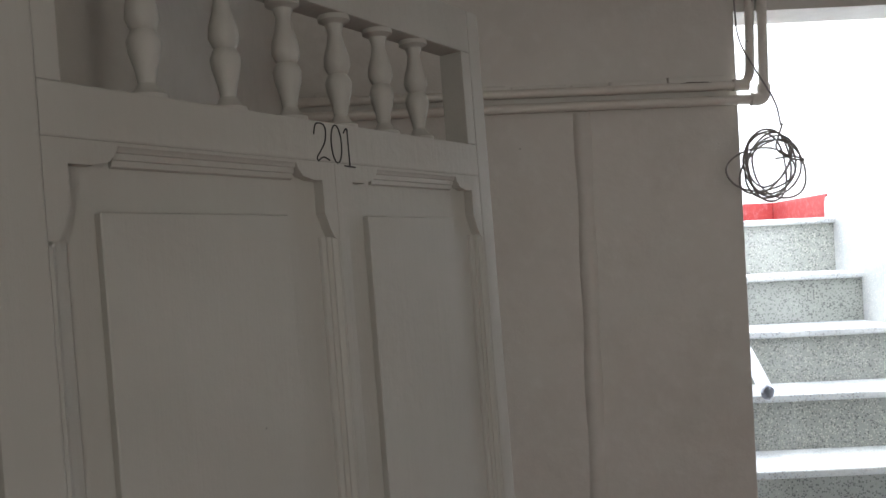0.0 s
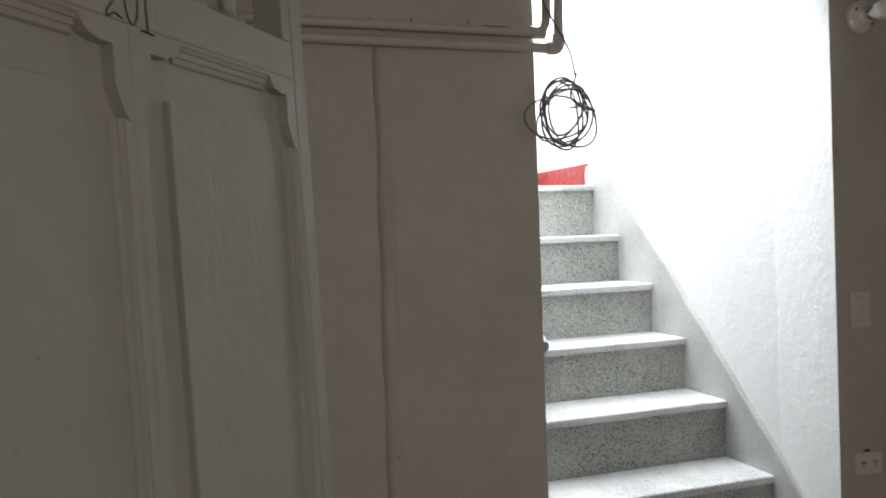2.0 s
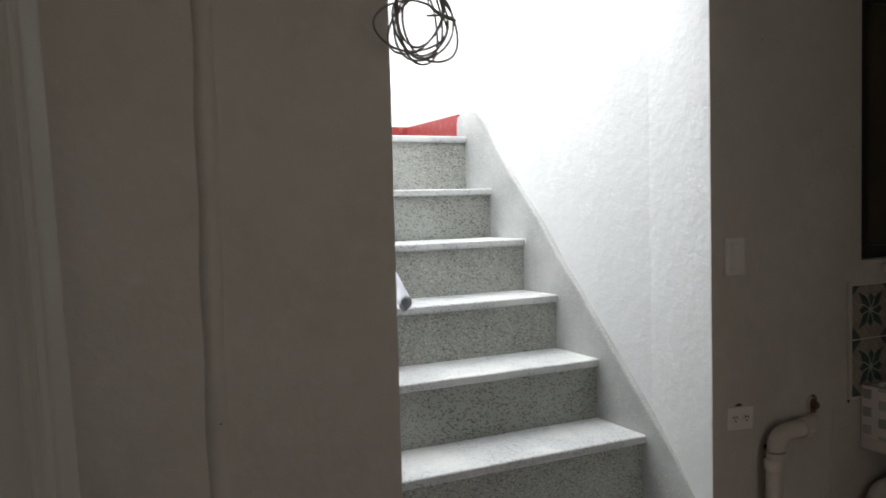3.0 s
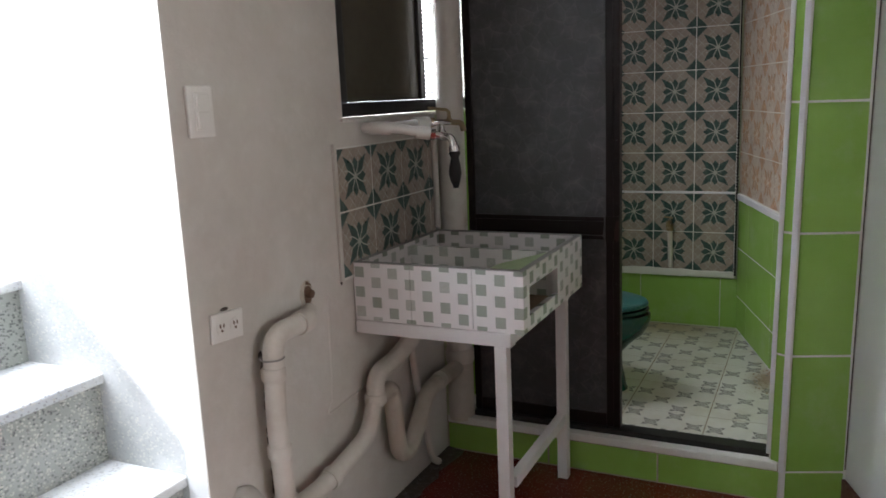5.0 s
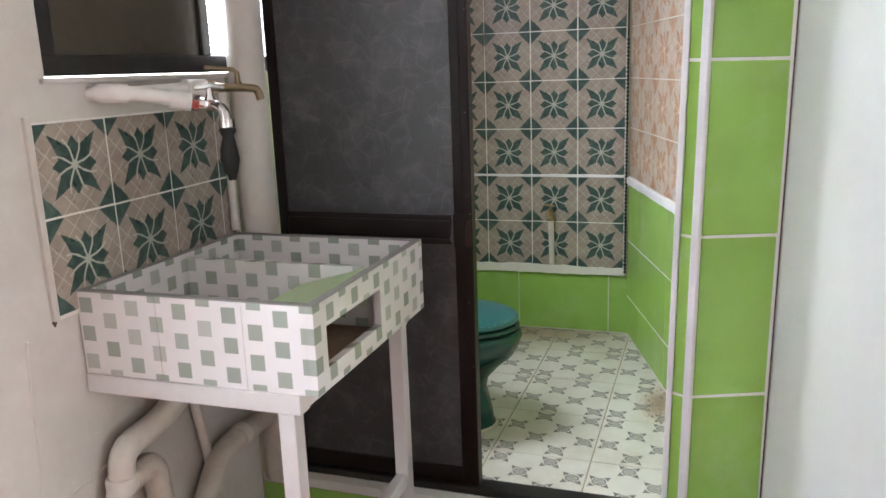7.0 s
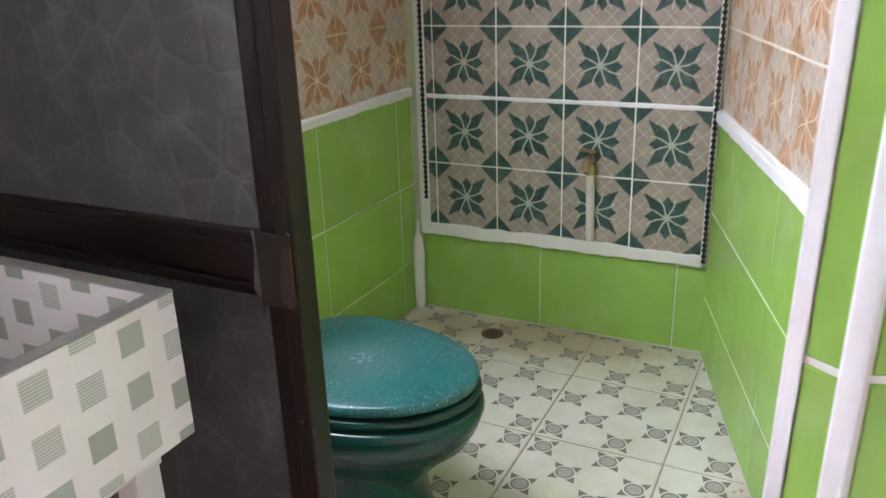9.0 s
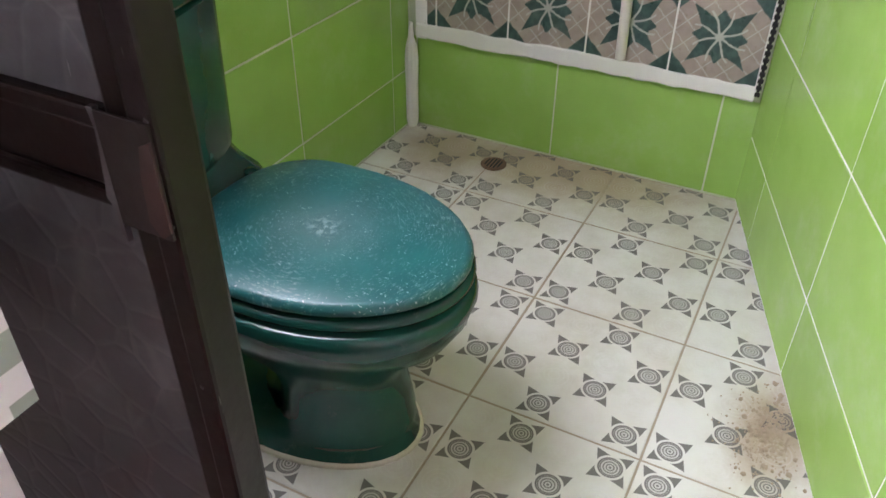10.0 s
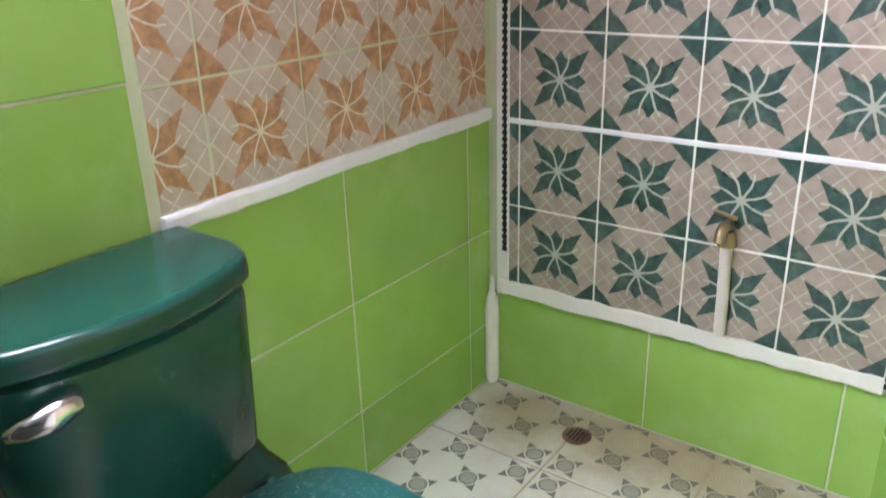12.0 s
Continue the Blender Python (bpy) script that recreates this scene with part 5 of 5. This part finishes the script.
def grit():
    rnd = random.Random(11)
    bm = bmesh.new()
    for i in range(800):
        r = abs(rnd.gauss(0, 0.05))
        a = rnd.uniform(0, 2 * math.pi)
        x, y = 3.985 + 1.4 * r * math.cos(a), 1.165 + r * math.sin(a) * 0.8
        if y < 1.371 + (x - 4.75) * 0.327 + 0.008:
            continue
        s = rnd.uniform(0.001, 0.0026) if i % 5 else rnd.uniform(0.0025, 0.006)
        m = pose(x, y, ZF + s * 0.3, rnd.uniform(0, 360), rnd.uniform(0, 360), rnd.uniform(0, 360))
        bmesh.ops.create_icosphere(bm, subdivisions=1, radius=s, matrix=m @ Matrix.Diagonal((1, rnd.uniform(0.5, 1), rnd.uniform(0.5, 1), 1)))
    tagged(obj("grit", bm, RUBBLE), "small heap of grit and plaster crumbs on the tiles", "rubble", kind="stuff")


grit()


# ---- tiles, laid piece by piece ----
def tile_mesh(name, w, h, mat, th=0.008, bev=0.0015):
    """A tile lying in x and y about its middle, its face upwards."""
    bm = bmesh.new()
    lo = [bm.verts.new((x, y, -th)) for x, y in ((-w / 2, -h / 2), (w / 2, -h / 2), (w / 2, h / 2), (-w / 2, h / 2))]
    md = [bm.verts.new((x, y, -bev)) for x, y in ((-w / 2, -h / 2), (w / 2, -h / 2), (w / 2, h / 2), (-w / 2, h / 2))]
    a, b = w / 2 - bev, h / 2 - bev
    hi = [bm.verts.new((x, y, 0)) for x, y in ((-a, -b), (a, -b), (a, b), (-a, b))]
    for p, q in ((lo, md), (md, hi)):
        for i in range(4):
            bm.faces.new((p[i], p[(i + 1) % 4], q[(i + 1) % 4], q[i]))
    bm.faces.new(hi)
    me = bpy.data.meshes.new(name)
    bm.to_mesh(me)
    bm.free()
    me.materials.append(mat)
    return me


_tiles = {}


def clipped_tile(w, h, mat, x0, x1, y0, y1):
    """A tile cut to a part of itself, its pattern kept in place."""
    key = (round(w, 4), round(h, 4), mat.name, round(x0, 4), round(x1, 4), round(y0, 4), round(y1, 4))
    if key not in _tiles:
        me = tile_mesh("tile", x1 - x0, y1 - y0, mat)
        me.transform(Matrix.Translation(((x0 + x1) / 2, (y0 + y1) / 2, 0)))
        _tiles[key] = me
    return _tiles[key]


TRND = random.Random(21)


def lay(parent, m, w, h, mat, u_cuts, v_cuts, umin, umax, vmin, vmax, gap=0.0025, keep=None, wob=0.0006, name="tile"):
    """Lay tiles on a plane m (u along, v up, face along its z), between lines u_cuts and v_cuts, cut off at the limits."""
    for u0, u1 in zip(u_cuts, u_cuts[1:]):
        for v0, v1 in zip(v_cuts, v_cuts[1:]):
            a0, a1, b0, b1 = max(u0, umin), min(u1, umax), max(v0, vmin), min(v1, vmax)
            if a1 - a0 < 0.012 or b1 - b0 < 0.012 or (keep and not keep((a0 + a1) / 2, (b0 + b1) / 2)):
                continue
            cu, cv = (u0 + u1) / 2, (v0 + v1) / 2
            g = gap / 2
            me = clipped_tile(w, h, mat, a0 - cu + g, a1 - cu - g, b0 - cv + g, b1 - cv - g)
            ob = new(name, me)
            ob.matrix_world = m @ pose(cu, cv, TRND.uniform(-wob, wob), TRND.uniform(-0.12, 0.12), TRND.uniform(-0.12, 0.12), 0)
            ob.parent = parent
            ob.matrix_parent_inverse = parent.matrix_world.inverted()


def span(a, step, n):
    return [a + step * i for i in range(n + 1)]


def tiles():
    S = bpy.data.objects
    # bathroom floor
    xs, ys = span(4.14 - 0.31 * 3, 0.31, 5), span(1.655 - 0.31 * 3, 0.31, 5)
    for i in range(5):
        for j in range(5):
            lay(S["bath_floor_slab"], pose(0, 0, ZF), 0.31, 0.31, FLOORTILE2 if (i + j) % 2 else FLOORTILE, xs[i:i + 2], ys[j:j + 2], 3.302, XB + 0.0012, 0.93, 2.2672, 0.004,
                keep=lambda x, y: y + 0.155 > 1.371 + (x - 0.155 - 4.75) * 0.327)
    # back wall: one row of green, above it the flowered panel
    back = Matrix(((0, 0, -1, XB), (-1, 0, 0, 0), (0, 1, 0, 0), (0, 0, 0, 1)))
    lay(S["bath_wall_east"], back, 0.4, 0.26, GREEN, [-2.275, -2.245, -1.843, -1.44, -1.04], [0.14, 0.402], -2.266, -1.3, 0.142, 0.402, 0.004)
    front = Matrix.Translation((-0.012, 0, 0)) @ back
    bed = obj("trim_panel_bed", B(XB - 0.0106, XB + 0.001, 1.374, 2.21, 0.41, ZC), GROUT)
    structure(bed, "cream bedding behind the flowered tiles", "trim")
    lay(S["bath_wall_east"], front, 0.2, 0.203, FLOWER, [-2.38, -2.18, -1.978, -1.776, -1.575, -1.375], span(0.435, 0.203, 11), -2.208, -1.376, 0.436, ZC, 0.004)
    # left wall: green below, ochre above, a green strip towards the door
    left = Matrix(((1, 0, 0, 0), (0, 0, -1, 2.266), (0, 1, 0, 0), (0, 0, 0, 1)))
    lay(S["bath_wall_north"], left, 0.408, 0.252, GREEN, [3.398, 3.806, 4.214, 4.622, 5.03], [0.054, 0.306, 0.558, 0.845], 3.302, XB - 0.002, 0.142, 0.838, 0.004)
    lay(S["bath_wall_north"], left, 0.408, 0.252, GREEN, [3.398, 3.806], [0.81, 1.062, 1.314, 1.566], 3.302, 3.812, 0.84, 1.32, 0.004)
    lay(S["bath_wall_north"], left, 0.2, 0.203, BROWN, [3.72, 3.925, 4.131, 4.338, 4.543, 4.75], span(0.848, 0.203, 9), 3.822, XB - 0.016, 0.864, ZC, 0.004, keep=lambda u, v: u > 3.8 or v < 1.3)
    # right wall, askew
    A = Vector((4.75, 1.371, 0))
    dr = Vector((3.28 - 4.75, 0.89 - 1.371, 0)).normalized()
    nn = Vector((-dr.y, dr.x, 0))
    nn = nn if nn.y > 0 else -nn
    right = Matrix(((dr.x, 0, nn.x, A.x), (dr.y, 0, nn.y, A.y), (0, 1, 0, 0), (0, 0, 0, 1)))
    lay(S["bath_wall_south"], right, 0.4, 0.252, GREEN, [-0.18, 0.23, 0.64, 1.05, 1.46], [0.066, 0.314, 0.562, 0.81, 1.062], 0.02, 1.46, 0.142, 0.81, 0.004)
    lay(S["bath_wall_south"], right, 0.2, 0.203, BROWN, span(-0.18, 0.205, 9), span(0.842, 0.203, 9), 0.02, 1.46, 0.838, ZC, 0.004)
    # column beside the opening
    P, Q = Vector((3.203, 1.063, 0)), Vector((3.276, 0.890, 0))
    e = (Q - P).normalized()
    nn = Vector((e.y, -e.x, 0))
    nn = nn if nn.x < 0 else -nn
    pivot = P + Vector((0, 0, 1))
    tilt = Matrix.Translation(pivot) @ Matrix.Rotation(LEAN, 4, Vector((0, 0, 1)).cross(COLDIR)) @ Matrix.Translation(-pivot)
    col = tilt @ Matrix(((e.x, 0, nn.x, P.x), (e.y, 0, nn.y, P.y), (0, 1, 0, 0), (0, 0, 0, 1)))
    L = 0.2075
    zs = [-0.287, 0.113, 0.511, 0.909, 1.311, 1.71, 2.11, 2.51, 2.91]
    lay(S["bath_wall_south"], col, 0.25, 0.4, GREEN, [0.0, L], zs, 0.012, L, 0.002, ZC, 0.007)
    P2 = Vector((3.228, 1.104, 0))
    e2 = (P - P2).normalized()
    n2 = Vector((e2.y, -e2.x, 0))
    n2 = n2 if n2.x < 0 else -n2
    col2 = tilt @ Matrix(((e2.x, 0, n2.x, P2.x), (e2.y, 0, n2.y, P2.y), (0, 1, 0, 0), (0, 0, 0, 1)))
    L2 = (P - P2).length
    lay(S["bath_wall_south"], col2, 0.25, 0.4, GREEN, [0.0, L2], zs, 0.004, L2 - 0.004, 0.14, ZC, 0.007)
    # riser of the step into the bathroom
    riser = Matrix(((0, 0, -1, 3.203), (-1, 0, 0, 0), (0, 1, 0, 0), (0, 0, 0, 1)))
    lay(S["bath_floor_slab"], riser, 0.4, 0.25, GREEN, [-2.29, -1.876, -1.476, -1.068], [0.0, 0.113], -2.288, -1.068, 0.002, 0.113, 0.006)
    # splashback over the sink
    structure(obj("trim_splash_bed", B(2.526, 3.2, YW - 0.0068, YW + 0.001, 0.84, 1.238), GROUT), "bedding behind the flowered tiles", "trim")
    splash = Matrix(((1, 0, 0, 0), (0, 0, -1, YW - 0.008), (0, 1, 0, 0), (0, 0, 0, 1)))
    lay(S["wall_north_east"], splash, 0.2, 0.2, FLOWER, [2.525, 2.725, 2.925, 3.125, 3.325], [0.646, 0.846, 1.046, 1.246], 2.527, 3.2, 0.846, 1.236, 0.004)


def smear(along, a0, a1, c0, c1, z0, z1, amount, seed, m=None):
    """A hand-laid strip with uneven edges, along x or y."""
    rnd = random.Random(seed)
    bm = bmesh.new()
    n = max(6, int((a1 - a0) / 0.022))
    rows = []
    up = down = 0.0
    for i in range(n + 1):
        a = a0 + (a1 - a0) * i / n
        up = 0.6 * up + rnd.uniform(-amount, amount)
        down = 0.6 * down + rnd.uniform(-amount, amount)
        c = rnd.uniform(-0.0012, 0.0012)
        b = min(0.004, (z1 - z0) * 0.2)
        ring = [(c1, z0 + down), (c0 + 0.002, z0 + down), (c0 + c, z0 + down + b), (c0 + c, z1 + up - b), (c0 + 0.002, z1 + up), (c1, z1 + up)]
        rows.append([bm.verts.new((a, q, z) if along == "x" else (q, a, z)) for q, z in ring])
    for p, q in zip(rows, rows[1:]):
        for i in range(6):
            bm.faces.new((p[i], p[(i + 1) % 6], q[(i + 1) % 6], q[i]))
    bm.faces.new(rows[0])
    bm.faces.new(rows[-1][::-1])
    if m is not None:
        bmesh.ops.transform(bm, matrix=m, verts=bm.verts)
    return bm


def trims():
    def strip(name, bm, mat, label):
        structure(obj(name, bm, mat), label, "trim")
    # cement border over the green tiles
    strip("trim_border_north", smear("x", 3.82, XB - 0.012, 2.252, 2.27, 0.838, 0.864, 0.0016, 1), TRIMW, "thick white grout border between green and ochre tiles")
    A, Bq = Vector((4.75, 1.371, 0)), Vector((3.28, 0.89, 0))
    dr = (Bq - A).normalized()
    ang = math.degrees(math.atan2(dr.y, dr.x))
    strip("trim_border_south", smear("x", 0.02, 1.47, -0.014, 0.002, 0.81, 0.838, 0.0016, 2, pose(A.x, A.y, 0, 0, 0, ang)), TRIMW, "thick white grout border between green and ochre tiles")
    strip("trim_panel_bottom", smear("y", 1.375, 2.235, XB - 0.0155, XB + 0.002, 0.4035, 0.442, 0.003, 3), GROUT, "cream plaster edge under the flowered tiles")
    strip("trim_panel_line", smear("y", 1.37, 2.225, XB - 0.0145, XB, 0.836, 0.848, 0.0009, 4), TRIMW, "white joint across the flowered tiles")
    strip("trim_panel_side", B(XB - 0.014, XB + 0.002, 2.208, 2.24, 0.40, ZC, 0.003), GROUT, "cream plaster edge beside the flowered tiles")
    # toothed black edging strips
    for name, y, z0 in (("trim_edging_north", 2.213, 0.52), ("trim_edging_south", 1.366, 0.42)):
        bm = bmesh.new()
        box(bm, XB - 0.017, XB - 0.0125, y, y + 0.006, z0, ZC)
        z = z0
        while z < 1.4:
            box(bm, XB - 0.0185, XB - 0.0145, y - 0.003, y + 0.009, z, z + 0.009)
            z += 0.016
        strip(name, bm, SOOT, "black toothed plastic edging strip")
    bm = bmesh.new()
    bm = lathe([(0.013, 0), (0.018, 0.02), (0.018, 0.13), (0.02, 0.2), (0.016, 0.235), (0.008, 0.26), (0.005, 0.3)], 10, m=pose(XB - 0.014, 2.254, ZF))
    strip("trim_corner_plaster", bm, GROUT, "lump of white plaster in the corner")
    # corner trims of the column
    strip("trim_column_silver", leaning(B(3.192, 3.206, 1.055, 1.072, 0.115, ZC, 0.003)), TRIMW, "white plastic corner trim of the tiled column")
    strip("trim_column_white", leaning(B(3.217, 3.232, 1.098, 1.112, 0.165, ZC, 0.003)), TRIMW, "white plastic corner trim beside the bathroom opening")
    strip("trim_column_gap", leaning(B(3.2795, 3.2825, 0.8715, 0.8755, 0.12, ZC)), DIRT, "dark open joint between the tiled column and the white wall")
    bm = smear("y", 1.09, 2.285, 3.2, 3.262, 0.114, 0.1418, 0.0005, 9)
    strip("trim_step_edge", bm, GROUT, "rough white cement edge of the bathroom step")
    strip("trim_splash_edge", B(2.512, 2.527, YW - 0.01, YW + 0.002, 0.84, 1.25, 0.003), WALL, "plaster edge beside the flowered tiles")


trims()
tiles()
